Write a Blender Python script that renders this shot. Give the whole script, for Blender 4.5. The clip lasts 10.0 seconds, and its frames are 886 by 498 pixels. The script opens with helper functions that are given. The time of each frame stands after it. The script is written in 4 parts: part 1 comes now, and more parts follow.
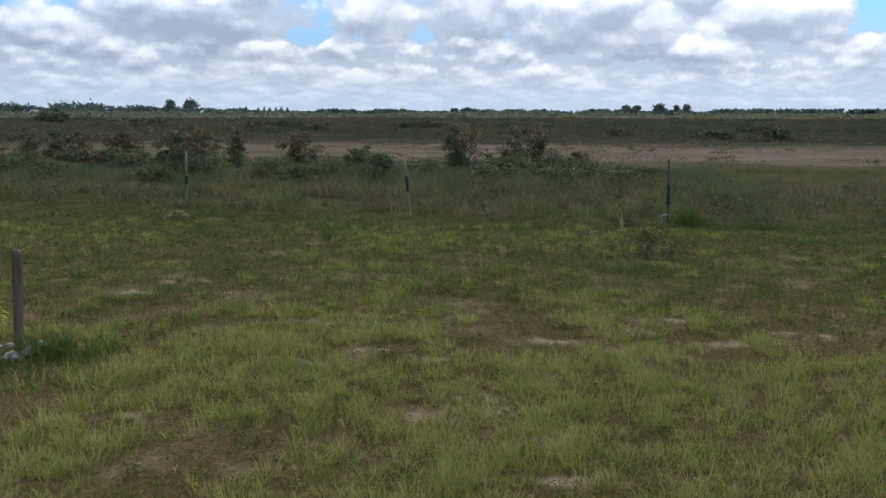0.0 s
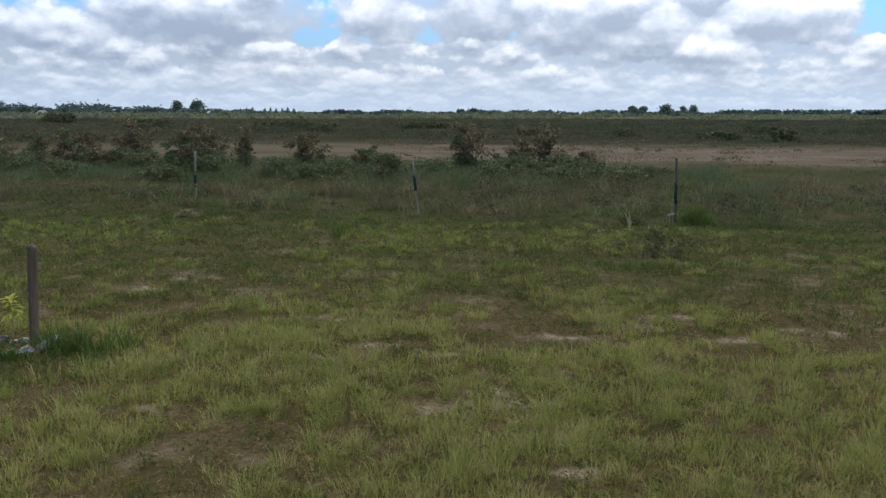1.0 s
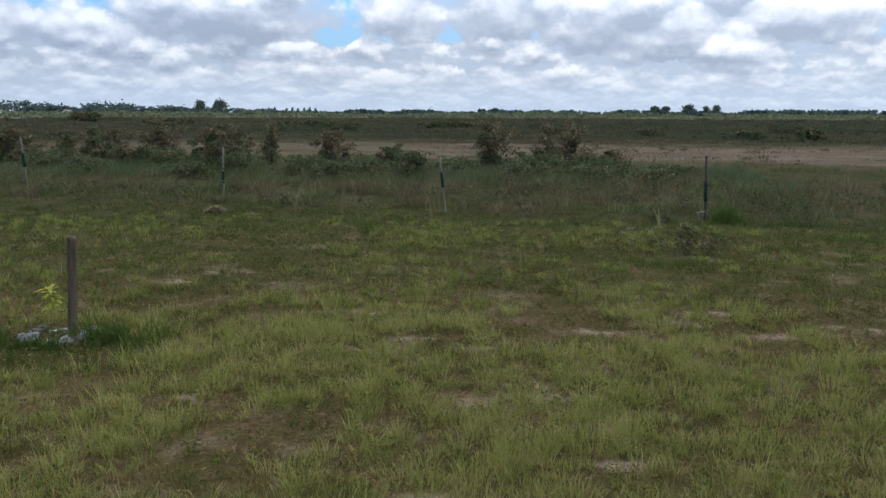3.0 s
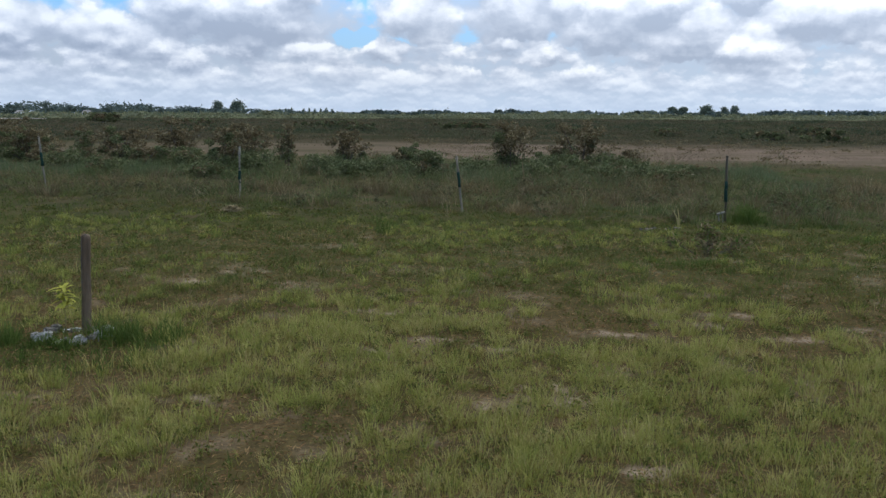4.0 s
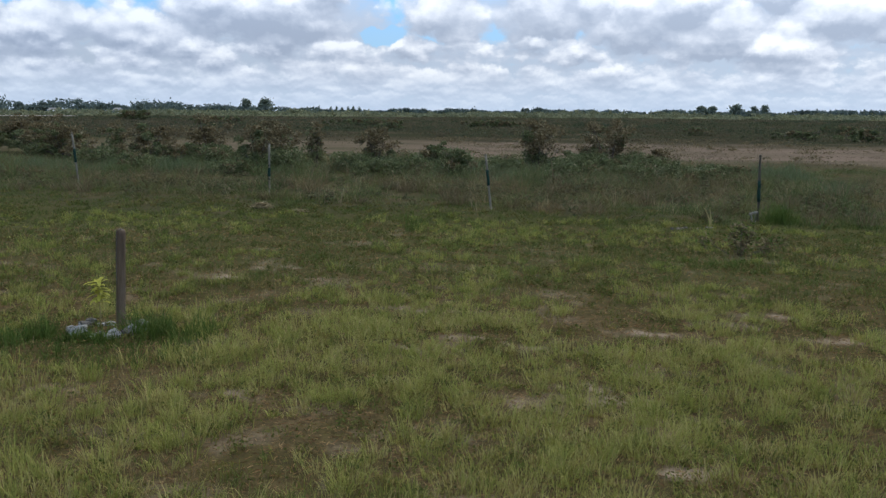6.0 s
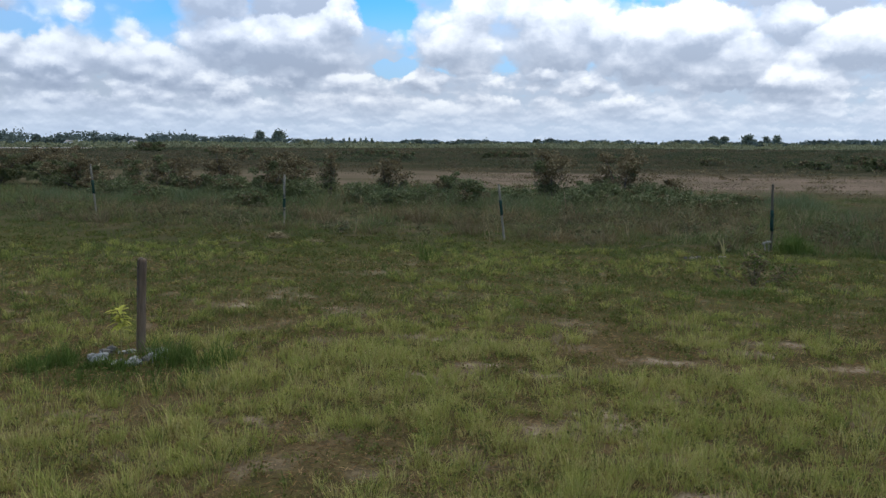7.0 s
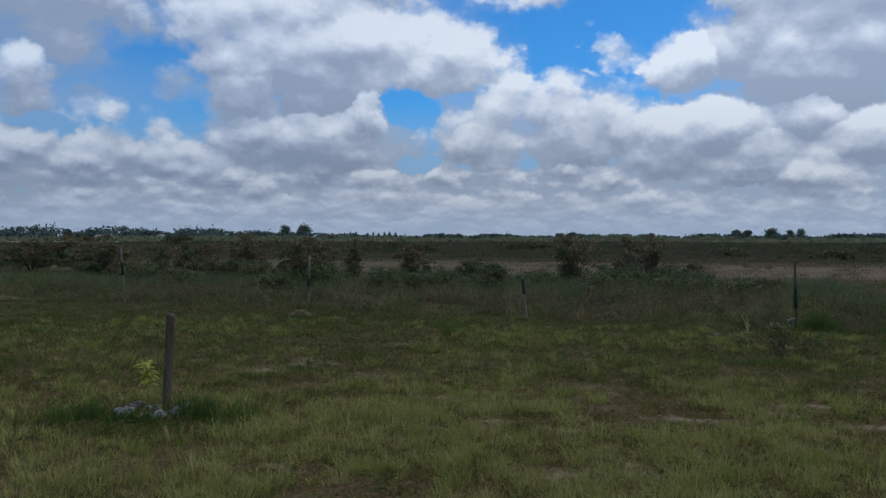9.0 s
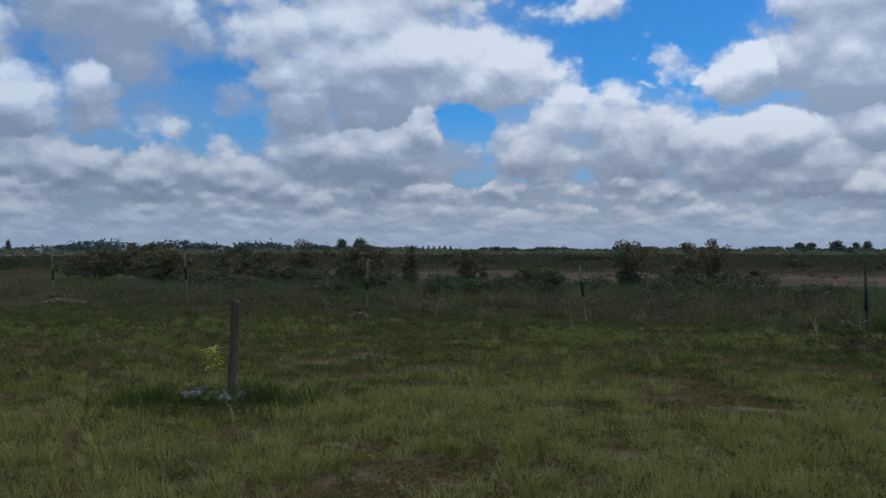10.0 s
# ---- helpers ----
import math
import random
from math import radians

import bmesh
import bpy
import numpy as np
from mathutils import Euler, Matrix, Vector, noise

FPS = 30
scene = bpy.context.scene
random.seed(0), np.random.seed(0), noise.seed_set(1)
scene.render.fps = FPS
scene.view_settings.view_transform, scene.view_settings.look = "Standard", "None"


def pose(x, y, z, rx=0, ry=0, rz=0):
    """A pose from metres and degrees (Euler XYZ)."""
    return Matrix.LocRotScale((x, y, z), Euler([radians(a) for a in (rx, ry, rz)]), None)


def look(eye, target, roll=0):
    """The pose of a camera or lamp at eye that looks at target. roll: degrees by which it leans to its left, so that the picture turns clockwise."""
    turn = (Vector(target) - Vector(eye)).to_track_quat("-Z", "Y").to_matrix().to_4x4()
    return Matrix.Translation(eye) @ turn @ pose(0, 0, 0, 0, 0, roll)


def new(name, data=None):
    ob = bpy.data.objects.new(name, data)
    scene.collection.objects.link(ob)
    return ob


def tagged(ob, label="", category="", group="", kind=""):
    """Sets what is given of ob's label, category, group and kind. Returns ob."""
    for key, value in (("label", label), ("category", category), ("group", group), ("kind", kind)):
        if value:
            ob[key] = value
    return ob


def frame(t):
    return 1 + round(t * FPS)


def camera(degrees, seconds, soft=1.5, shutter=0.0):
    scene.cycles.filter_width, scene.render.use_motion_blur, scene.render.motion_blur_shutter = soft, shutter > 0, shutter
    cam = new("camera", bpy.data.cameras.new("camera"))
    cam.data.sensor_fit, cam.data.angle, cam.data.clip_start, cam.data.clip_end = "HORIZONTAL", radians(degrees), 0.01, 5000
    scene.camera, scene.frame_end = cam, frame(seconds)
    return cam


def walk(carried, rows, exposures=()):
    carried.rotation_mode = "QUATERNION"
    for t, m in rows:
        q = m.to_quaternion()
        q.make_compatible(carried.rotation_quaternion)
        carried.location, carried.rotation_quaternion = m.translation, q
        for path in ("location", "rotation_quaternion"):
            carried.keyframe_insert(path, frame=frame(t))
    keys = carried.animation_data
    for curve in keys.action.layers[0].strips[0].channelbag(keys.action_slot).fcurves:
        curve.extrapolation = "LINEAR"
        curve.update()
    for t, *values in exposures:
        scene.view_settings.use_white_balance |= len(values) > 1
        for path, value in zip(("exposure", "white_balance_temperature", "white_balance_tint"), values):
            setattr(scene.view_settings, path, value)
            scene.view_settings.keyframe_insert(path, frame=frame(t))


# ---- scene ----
cam = camera(55.0, 10.0, soft=1.5)
PATH = [
    (0, (-0.113, 0.342, 2.653), (-0.194, 2.315, 2.337), 0.1),
    (0.5, (-0.127, 0.314, 2.629), (-0.215, 2.287, 2.315), 0.1),
    (1, (-0.159, 0.256, 2.613), (-0.254, 2.229, 2.299), 0.1),
    (1.5, (-0.204, 0.19, 2.601), (-0.309, 2.162, 2.288), 0.1),
    (2, (-0.264, 0.186, 2.585), (-0.381, 2.158, 2.272), 0.2),
    (2.5, (-0.308, 0.207, 2.561), (-0.436, 2.178, 2.246), 0.2),
    (4, (-0.366, 0.424, 2.497), (-0.546, 2.391, 2.184), 0.2),
    (4.5, (-0.364, 0.471, 2.493), (-0.562, 2.436, 2.178), 0.2),
    (5, (-0.394, 0.493, 2.487), (-0.606, 2.456, 2.17), 0.2),
    (5.5, (-0.412, 0.488, 2.481), (-0.639, 2.449, 2.164), 0.2),
    (6.8, (-0.489, 0.366, 2.467), (-0.751, 2.325, 2.164), 0.3),
    (7, (-0.466, 0.334, 2.472), (-0.736, 2.301, 2.226), 0.2),
    (7.5, (-0.432, 0.261, 2.461), (-0.717, 2.235, 2.315), 0.2),
    (8, (-0.424, 0.192, 2.356), (-0.721, 2.169, 2.275), 0.2),
    (8.5, (-0.418, 0.148, 2.228), (-0.728, 2.124, 2.179), 0.1),
    (9, (-0.422, 0.118, 2.065), (-0.748, 2.091, 2.039), 0.1),
    (9.5, (-0.468, 0.103, 1.896), (-0.829, 2.07, 1.891), 0.1),
    (10, (-0.502, 0.133, 1.752), (-0.955, 2.081, 1.758), 0.0),
]
walk(cam, [(t, look(eye, target, roll)) for t, eye, target, roll in PATH],
     exposures=((0.0, 0.02, 6350, 10), (6.8, 0.02, 6350, 10), (7.5, -0.28, 6200, 10), (8.0, -0.6, 6050, 10), (8.5, -0.75, 5950, 10), (9.0, -0.82, 5900, 10), (10.0, -0.90, 5850, 10)))


# ---- node helpers ----
class Nodes:
    """Short hand for building node trees."""

    def __init__(self, tree):
        self.tree = tree

    def add(self, kind):
        return self.tree.nodes.new(kind)

    def put(self, socket, value):
        if isinstance(value, bpy.types.NodeSocket):
            self.tree.links.new(value, socket)
        elif value is not None:
            socket.default_value = value

    def math(self, op, a, b=None, c=None, clamp=False):
        n = self.add("ShaderNodeMath")
        n.operation, n.use_clamp = op, clamp
        for s, v in zip(n.inputs, (a, b, c)):
            self.put(s, v)
        return n.outputs[0]

    def vec(self, op, a, b=None):
        n = self.add("ShaderNodeVectorMath")
        n.operation = op
        self.put(n.inputs[0], a)
        if op == "SCALE":
            self.put(n.inputs["Scale"], b)
        else:
            self.put(n.inputs[1], b)
        return n.outputs["Value" if op in ("LENGTH", "DOT_PRODUCT", "DISTANCE") else "Vector"]

    def xyz(self, x, y, z=0.0):
        n = self.add("ShaderNodeCombineXYZ")
        for s, v in zip(n.inputs, (x, y, z)):
            self.put(s, v)
        return n.outputs[0]

    def split(self, v):
        n = self.add("ShaderNodeSeparateXYZ")
        self.put(n.inputs[0], v)
        return n.outputs

    def smooth(self, v, lo, hi, a=0.0, b=1.0):
        n = self.add("ShaderNodeMapRange")
        n.interpolation_type = "SMOOTHSTEP"
        for s, x in zip(n.inputs, (v, lo, hi, a, b)):
            self.put(s, x)
        return n.outputs[0]

    def noise(self, v, scale, detail=3.0, rough=0.55, lac=2.0, dist=0.0, color=False):
        n = self.add("ShaderNodeTexNoise")
        self.put(n.inputs["Vector"], v)
        for key, x in (("Scale", scale), ("Detail", detail), ("Roughness", rough), ("Lacunarity", lac), ("Distortion", dist)):
            self.put(n.inputs[key], x)
        return n.outputs["Color" if color else 0]

    def mix(self, f, a, b, how="MIX"):
        n = self.add("ShaderNodeMix")
        n.data_type, n.blend_type = "RGBA", how
        self.put(n.inputs[0], f)
        for s, v in ((n.inputs[6], a), (n.inputs[7], b)):
            self.put(s, (*v, 1) if isinstance(v, tuple) and len(v) == 3 else v)
        return n.outputs[2]

    def ramp(self, f, stops):
        n = self.add("ShaderNodeValToRGB")
        el = n.color_ramp.elements
        while len(el) < len(stops):
            el.new(0.5)
        for e, (p, c) in zip(el, stops):
            e.position, e.color = p, (*c, 1)
        self.put(n.inputs[0], f)
        return n.outputs[0]


# ---- sky: cumulus field over a blue sky ----
SUN_HEIGHT, SUN_TURN = 52.0, 35.0
# heaped clouds: azimuth, height (degrees), half width, half height, whiteness
HEAPS = ((-18.6, 15.7, 8.0, 3.6, 0.98), (-15.5, 12.9, 7.2, 2.7, 0.98), (-9.4, 11.5, 3.6, 2.2, 0.98), (-18.6, 9.6, 4.5, 1.9, 0.3),
         (-16.7, 7.2, 4.2, 1.7, 0.6), (-14.6, 8.3, 1.5, 1.5, 0.95), (-21.6, 7.1, 2.1, 1.4, 0.6), (-6.2, 7.7, 2.6, 2.6, 0.85),
         (-0.7, 7.6, 3.5, 2.3, 0.75), (2.5, 7.1, 2.0, 1.6, 0.8), (5.8, 5.8, 3.1, 2.3, 0.7), (8.3, 6.9, 3.2, 1.9, 0.75),
         (11.1, 5.0, 3.5, 1.9, 0.6), (14.2, 4.2, 3.0, 1.7, 0.8), (12.4, 12.0, 4.3, 3.8, 0.46), (17.1, 12.5, 5.6, 4.9, 0.46),
         (6.8, 11.1, 1.9, 1.7, 0.95), (13.6, 7.5, 2.2, 1.3, 0.7), (18.2, 6.0, 3.6, 2.0, 0.85))
WEST_HEAPS = ((-34.0, 15.5, 5.7, 3.6, 0.5), (-29.9, 14.5, 1.5, 2.2, 0.6), (-40.2, 9.1, 2.9, 2.4, 0.75), (-35.6, 9.6, 1.5, 2.1, 0.7),
              (-38.0, 5.7, 4.0, 1.6, 0.75), (-18.4, 11.0, 5.0, 2.0, 0.45), (-17.8, 6.0, 5.6, 1.9, 0.6), (-22.0, 9.0, 2.6, 2.0, 0.5), (-43.5, 11.8, 3.9, 3.0, 0.6), (-31.9, 4.9, 3.2, 1.3, 0.7), (-26.7, 4.6, 3.3, 1.1, 0.7))
# clear holes in the bank, and small ragged clouds in the clear parts: azimuth, height, half width, half height
HOLES = ((-11.7, 8.8, 2.3, 1.4), (-11.0, 5.1, 1.7, 0.6), (-26.4, 7.3, 0.7, 0.3), (-34.6, 6.9, 2.1, 0.6))
WISPS = ((2.5, 11.7, 1.8, 1.0), (0.2, 10.8, 1.1, 0.3), (-6.8, 15.3, 2.8, 1.1), (-2.7, 15.6, 2.1, 0.8), (-32.1, 9.1, 1.6, 1.0),
         (-30.5, 8.1, 0.9, 0.9), (-26.3, 9.4, 2.5, 1.5), (-27.4, 6.7, 1.1, 1.0), (-24.1, 6.9, 1.5, 1.3))


def billow(n, p, sx, sy, seed, detail=3.0):
    """Heaped round lumps, about sx by sy degrees each; 0.5 on average."""
    v = n.add("ShaderNodeTexVoronoi")
    v.voronoi_dimensions, v.feature = "2D", "SMOOTH_F1"
    n.put(v.inputs["Vector"], n.vec("ADD", n.vec("MULTIPLY", p, (1 / sx, 1 / sy, 0)), (seed, seed * 1.7, 0)))
    for key, x in (("Scale", 1.0), ("Detail", detail), ("Roughness", 0.5), ("Lacunarity", 2.3), ("Smoothness", 0.25), ("Randomness", 1.0)):
        n.put(v.inputs[key], x)
    return n.math("SUBTRACT", 1.0, v.outputs["Distance"])


def cloud_field():
    """Node group: thickness of the clouds at a direction given as azimuth and height in degrees."""
    g = bpy.data.node_groups.new("cloud field", "ShaderNodeTree")
    g.interface.new_socket("Place", in_out="INPUT", socket_type="NodeSocketVector")
    g.interface.new_socket("Thickness", in_out="OUTPUT", socket_type="NodeSocketFloat")
    g.interface.new_socket("Domes", in_out="OUTPUT", socket_type="NodeSocketFloat")
    g.interface.new_socket("Cover", in_out="OUTPUT", socket_type="NodeSocketFloat")
    g.interface.new_socket("Tone", in_out="OUTPUT", socket_type="NodeSocketFloat")
    n = Nodes(g)
    a, b = n.add("NodeGroupInput"), n.add("NodeGroupOutput")
    p = a.outputs[0]
    _, height, _ = n.split(p)
    wide = n.vec("SUBTRACT", n.noise(p, 0.45, 2.0, 0.55, color=True), (0.5, 0.5, 0.5))
    fine = n.vec("SUBTRACT", n.noise(p, 2.2, 3.0, 0.6, color=True), (0.5, 0.5, 0.5))
    r = n.vec("ADD", p, n.vec("MULTIPLY", fine, (0.7, 0.5, 0)))
    q = n.vec("ADD", r, n.vec("MULTIPLY", wide, (2.2, 1.5, 0)))
    _, el, _ = n.split(q)

    def nearness(x, y, rx, ry):
        v = n.vec("MULTIPLY", n.vec("SUBTRACT", q, (x, y, 0)), (1 / rx, 1 / ry, 0))
        return v, n.vec("LENGTH", v)
    # the bank that closes the sky towards the horizon, and a broken field overhead
    total = n.smooth(el, 6.4, 3.6, -0.7, 0.34)
    total = n.math("MAXIMUM", total, n.math("ADD", n.math("MULTIPLY", n.math("SUBTRACT", n.noise(p, 0.07, 2.0), 0.36), 4.0), n.smooth(height, 24.0, 17.5, 0.0, -2.5)))
    tone = n.smooth(n.noise(n.vec("MULTIPLY", p, (0.45, 1.1, 0)), 0.7, 4.0), 0.32, 0.68, 0.30, 0.78)
    for x, y, rx, ry, white in HEAPS + WEST_HEAPS:
        v, d = nearness(x, y, rx, ry)
        d = n.math("SUBTRACT", 1.26, d)
        # each heap is white on its top and grey at its base
        up = n.math("MULTIPLY_ADD", n.split(v)[1], 0.36, 0.84 * white - 0.13)
        tone = n.math("MULTIPLY_ADD", n.smooth(n.math("SUBTRACT", d, total), -0.16, 0.2), n.math("SUBTRACT", up, tone), tone)
        total = n.math("SMOOTH_MAX", total, d, 0.12)
    for x, y, rx, ry in HOLES:
        total = n.math("SUBTRACT", total, n.smooth(nearness(x, y, rx, ry)[1], 1.2, 0.3, 0.0, 1.0))
    for x, y, rx, ry in WISPS:
        total = n.math("MAXIMUM", total, n.math("MULTIPLY_ADD", nearness(x, y, rx, ry)[1], -0.5, 0.24))
    # lumps, smaller and flatter towards the horizon; domes are the same without their fine detail
    sizes = ((1.9, 0.78, 15.0), (3.6, 2.0, 9.0), (6.0, 4.2, 3.0))
    made = []
    for detail in (3.0, 0.7):
        low, mid, top = (billow(n, r, x, y, seed, detail) for x, y, seed in sizes)
        made.append(n.mix(n.smooth(height, 1.0, 2.8), low, n.mix(n.smooth(height, 3.6, 7.0), mid, top)))
    lumps = n.math("MULTIPLY", n.math("SUBTRACT", made[0], 0.24), 1.6)
    n.put(b.inputs[0], n.math("MULTIPLY_ADD", total, 1.3, lumps))
    n.put(b.inputs[1], n.math("MULTIPLY_ADD", total, 0.5, n.math("MULTIPLY", made[1], 1.6)))
    n.put(b.inputs[2], n.math("MULTIPLY_ADD", lumps, 0.3, total))
    n.put(b.inputs[3], tone)
    return g


world = bpy.data.worlds.new("sky")
scene.world = world
world.use_nodes = True
w = Nodes(world.node_tree)
world.node_tree.nodes.clear()
coord = w.add("ShaderNodeTexCoord").outputs["Generated"]
dx, dy, dz = w.split(coord)
azimuth = w.math("MULTIPLY", w.math("ARCTAN2", dx, dy), 57.2958)
height = w.math("MULTIPLY", w.math("ARCSINE", dz), 57.2958)
place = w.xyz(azimuth, height)
field = cloud_field()
reach = w.smooth(height, 0.5, 8.0, 0.16, 1.0)


def thickness(x, y):
    n = w.add("ShaderNodeGroup")
    n.node_tree = field
    w.put(n.inputs[0], w.vec("ADD", place, w.xyz(w.math("MULTIPLY", reach, x), w.math("MULTIPLY", reach, y))))
    return n.outputs


(t0, dome0, cover, tone), (t1, dome1, _, _) = thickness(0.0, 0.0), thickness(0.1, 1.0)
soft = w.smooth(w.noise(place, 0.45, 2.0), 0.35, 0.65, 0.7, 1.8)
alpha = w.smooth(w.math("DIVIDE", t0, soft), w.smooth(azimuth, -33.0, -22.0, -0.6, -0.3), w.smooth(azimuth, -33.0, -22.0, 0.6, 0.3))
lit = w.math("MULTIPLY_ADD", w.math("SUBTRACT", t0, t1), 0.20, w.math("MULTIPLY", w.math("SUBTRACT", dome0, dome1), 0.58))
bright = w.math("MULTIPLY_ADD", lit, w.smooth(height, 0.3, 4.0, 0.45, 1.0), tone)
grain = w.math("SUBTRACT", w.noise(w.vec("MULTIPLY", place, (0.7, 1.1, 0)), 1.9, 5.0, 0.6, dist=0.6), 0.5)
bright = w.math("MULTIPLY_ADD", grain, 0.42, bright, clamp=True)
cloud = w.ramp(bright, ((0.0, (0.43, 0.49, 0.60)), (0.33, (0.56, 0.615, 0.72)), (0.62, (0.76, 0.80, 0.885)), (1.0, (1.04, 1.05, 1.07))))
blue = w.add("ShaderNodeTexSky")
blue.sky_type, blue.sun_disc = "NISHITA", False
blue.sun_elevation, blue.sun_rotation = radians(SUN_HEIGHT), radians(SUN_TURN)
blue.air_density, blue.dust_density, blue.ozone_density = 1.0, 0.3, 2.0
clear = w.mix(1.0, blue.outputs[0], (0.039, 0.106, 0.165), "MULTIPLY")
# clouds stand whiter the higher they are, and brightest round the hidden sun
gain = w.math("MULTIPLY", w.smooth(height, 3.0, 11.0, 0.94, 1.29), w.smooth(height, 19.0, 50.0, 1.0, 1.3))
gain = w.math("MULTIPLY", gain, w.smooth(azimuth, -45.0, 25.0, 0.88, 1.06))
cool = w.mix(w.smooth(azimuth, -36.0, -4.0), (0.93, 1.0, 1.085), (0.965, 1.0, 1.03))
cloud = w.vec("SCALE", w.vec("MULTIPLY", cloud, cool), gain)
veil = w.math("MULTIPLY", w.smooth(cover, -0.45, 0.12), w.smooth(height, 5.5, 11.0, 0.95, 0.25))
veil = w.math("MAXIMUM", veil, w.math("MULTIPLY", w.smooth(azimuth, -20.0, -36.0, 0.0, 0.45), w.smooth(height, 13.0, 8.0)))
veil = w.math("MAXIMUM", veil, w.smooth(height, 9.5, 4.5, 0.0, 0.6))
both = w.mix(alpha, w.mix(veil, clear, w.vec("SCALE", w.xyz(0.54, 0.615, 0.745), gain)), cloud)
haze = w.mix(w.smooth(height, 3.4, 0.0, 0.0, 0.75), both, (0.54, 0.66, 0.83))
back = w.add("ShaderNodeBackground")
w.put(back.inputs[0], haze)
back.inputs[1].default_value = 1.0
w.tree.links.new(back.outputs[0], w.add("ShaderNodeOutputWorld").inputs[0])

lamp = bpy.data.lights.new("sun", "SUN")
lamp.energy, lamp.angle, lamp.color = 1.5, radians(10), (1.0, 0.93, 0.80)
sun = new("sun", lamp)
sun.matrix_world = pose(0, 0, 60, 90 - SUN_HEIGHT, 0, 180 - SUN_TURN)


# ---- materials ----
def material(name):
    m = bpy.data.materials.new(name)
    m.use_nodes = True
    n = Nodes(m.node_tree)
    return m, n, m.node_tree.nodes["Principled BSDF"]


def position(n):
    return n.add("ShaderNodeNewGeometry").outputs["Position"]


def plant(name, colors, dry=None, scale=0.5, rough=0.6, through_light=0.25, lo=0.45, hi=0.62, clump=0.0):
    """Leaves or blades: every piece takes its own colour, with dry patches over the ground. clump: how far the blades of one tuft are alike."""
    m, n, b = material(name)
    g = n.add("ShaderNodeNewGeometry")
    pick = g.outputs["Random Per Island"]
    if clump:
        mark = n.add("ShaderNodeAttribute")
        mark.attribute_name = "tuft"
        pick = n.math("ADD", n.math("MULTIPLY", pick, 1 - clump), n.math("MULTIPLY", mark.outputs["Fac"], clump))
    c = n.ramp(pick, [(i / max(1, len(colors) - 1), k) for i, k in enumerate(colors)])
    if dry:
        f = n.smooth(n.noise(g.outputs["Position"], scale, 4.0, 0.6), lo, hi)
        r = n.math("FRACT", n.math("MULTIPLY", g.outputs["Random Per Island"], 7.31))
        d = n.ramp(r, [(i / max(1, len(dry) - 1), k) for i, k in enumerate(dry)])
        c = n.mix(n.math("MULTIPLY", f, 0.85), c, d)
    n.put(b.inputs["Base Color"], c)
    b.inputs["Roughness"].default_value = rough
    b.inputs["Specular IOR Level"].default_value = 0.04
    t = n.add("ShaderNodeBsdfTranslucent")
    n.put(t.inputs[0], c)
    mix = n.add("ShaderNodeMixShader")
    mix.inputs[0].default_value = through_light
    out = m.node_tree.nodes["Material Output"]
    m.node_tree.links.new(b.outputs[0], mix.inputs[1])
    m.node_tree.links.new(t.outputs[0], mix.inputs[2])
    m.node_tree.links.new(mix.outputs[0], out.inputs[0])
    return m


def mottled(name, a, b_, scale, rough=0.85, bump=0.3, detail=6.0, stretch=(1, 1, 1)):
    """A rough two-colour surface with grain and relief."""
    m, n, b = material(name)
    co = n.vec("MULTIPLY", n.add("ShaderNodeTexCoord").outputs["Object"], stretch)
    f = n.noise(co, scale, detail, 0.65)
    fine = n.noise(co, scale * 7, 3.0, 0.6)
    k = n.smooth(n.math("MULTIPLY_ADD", fine, 0.35, f), 0.45, 0.9)
    n.put(b.inputs["Base Color"], n.mix(k, a, b_))
    b.inputs["Roughness"].default_value = rough
    b.inputs["Specular IOR Level"].default_value = 0.15
    bp = n.add("ShaderNodeBump")
    bp.inputs["Strength"].default_value = bump
    bp.inputs["Distance"].default_value = 0.01
    n.put(bp.inputs["Height"], k)
    n.put(b.inputs["Normal"], bp.outputs[0])
    return m


LAWN = plant("lawn grass", ((0.063, 0.085, 0.022), (0.087, 0.111, 0.028), (0.120, 0.138, 0.033), (0.164, 0.169, 0.035), (0.202, 0.172, 0.050), (0.164, 0.109, 0.044)),
             ((0.243, 0.172, 0.065), (0.186, 0.123, 0.050), (0.282, 0.227, 0.093), (0.146, 0.144, 0.033), (0.130, 0.085, 0.039)), 1.5, lo=0.50, hi=0.64, clump=0.7)
TUFT = plant("tuft grass", ((0.120, 0.153, 0.037), (0.185, 0.211, 0.051), (0.256, 0.268, 0.063), (0.327, 0.316, 0.087), (0.392, 0.343, 0.125), (0.360, 0.262, 0.109)),
             ((0.414, 0.338, 0.136), (0.327, 0.278, 0.093), (0.469, 0.392, 0.174), (0.240, 0.229, 0.055), (0.283, 0.202, 0.087)), 3.4, lo=0.52, hi=0.66, clump=0.65)
LUSH = plant("lush grass", ((0.046, 0.086, 0.016), (0.070, 0.115, 0.023), (0.120, 0.160, 0.038), (0.052, 0.092, 0.018), (0.150, 0.165, 0.045)))
WEEDS = plant("lawn weed leaf", ((0.050, 0.070, 0.015), (0.085, 0.100, 0.022), (0.120, 0.085, 0.030), (0.160, 0.150, 0.045), (0.060, 0.085, 0.017)))
TALL = plant("tall grass", ((0.057, 0.083, 0.028), (0.083, 0.110, 0.036), (0.114, 0.134, 0.047), (0.146, 0.129, 0.056), (0.170, 0.123, 0.065), (0.207, 0.170, 0.089)), clump=0.7)
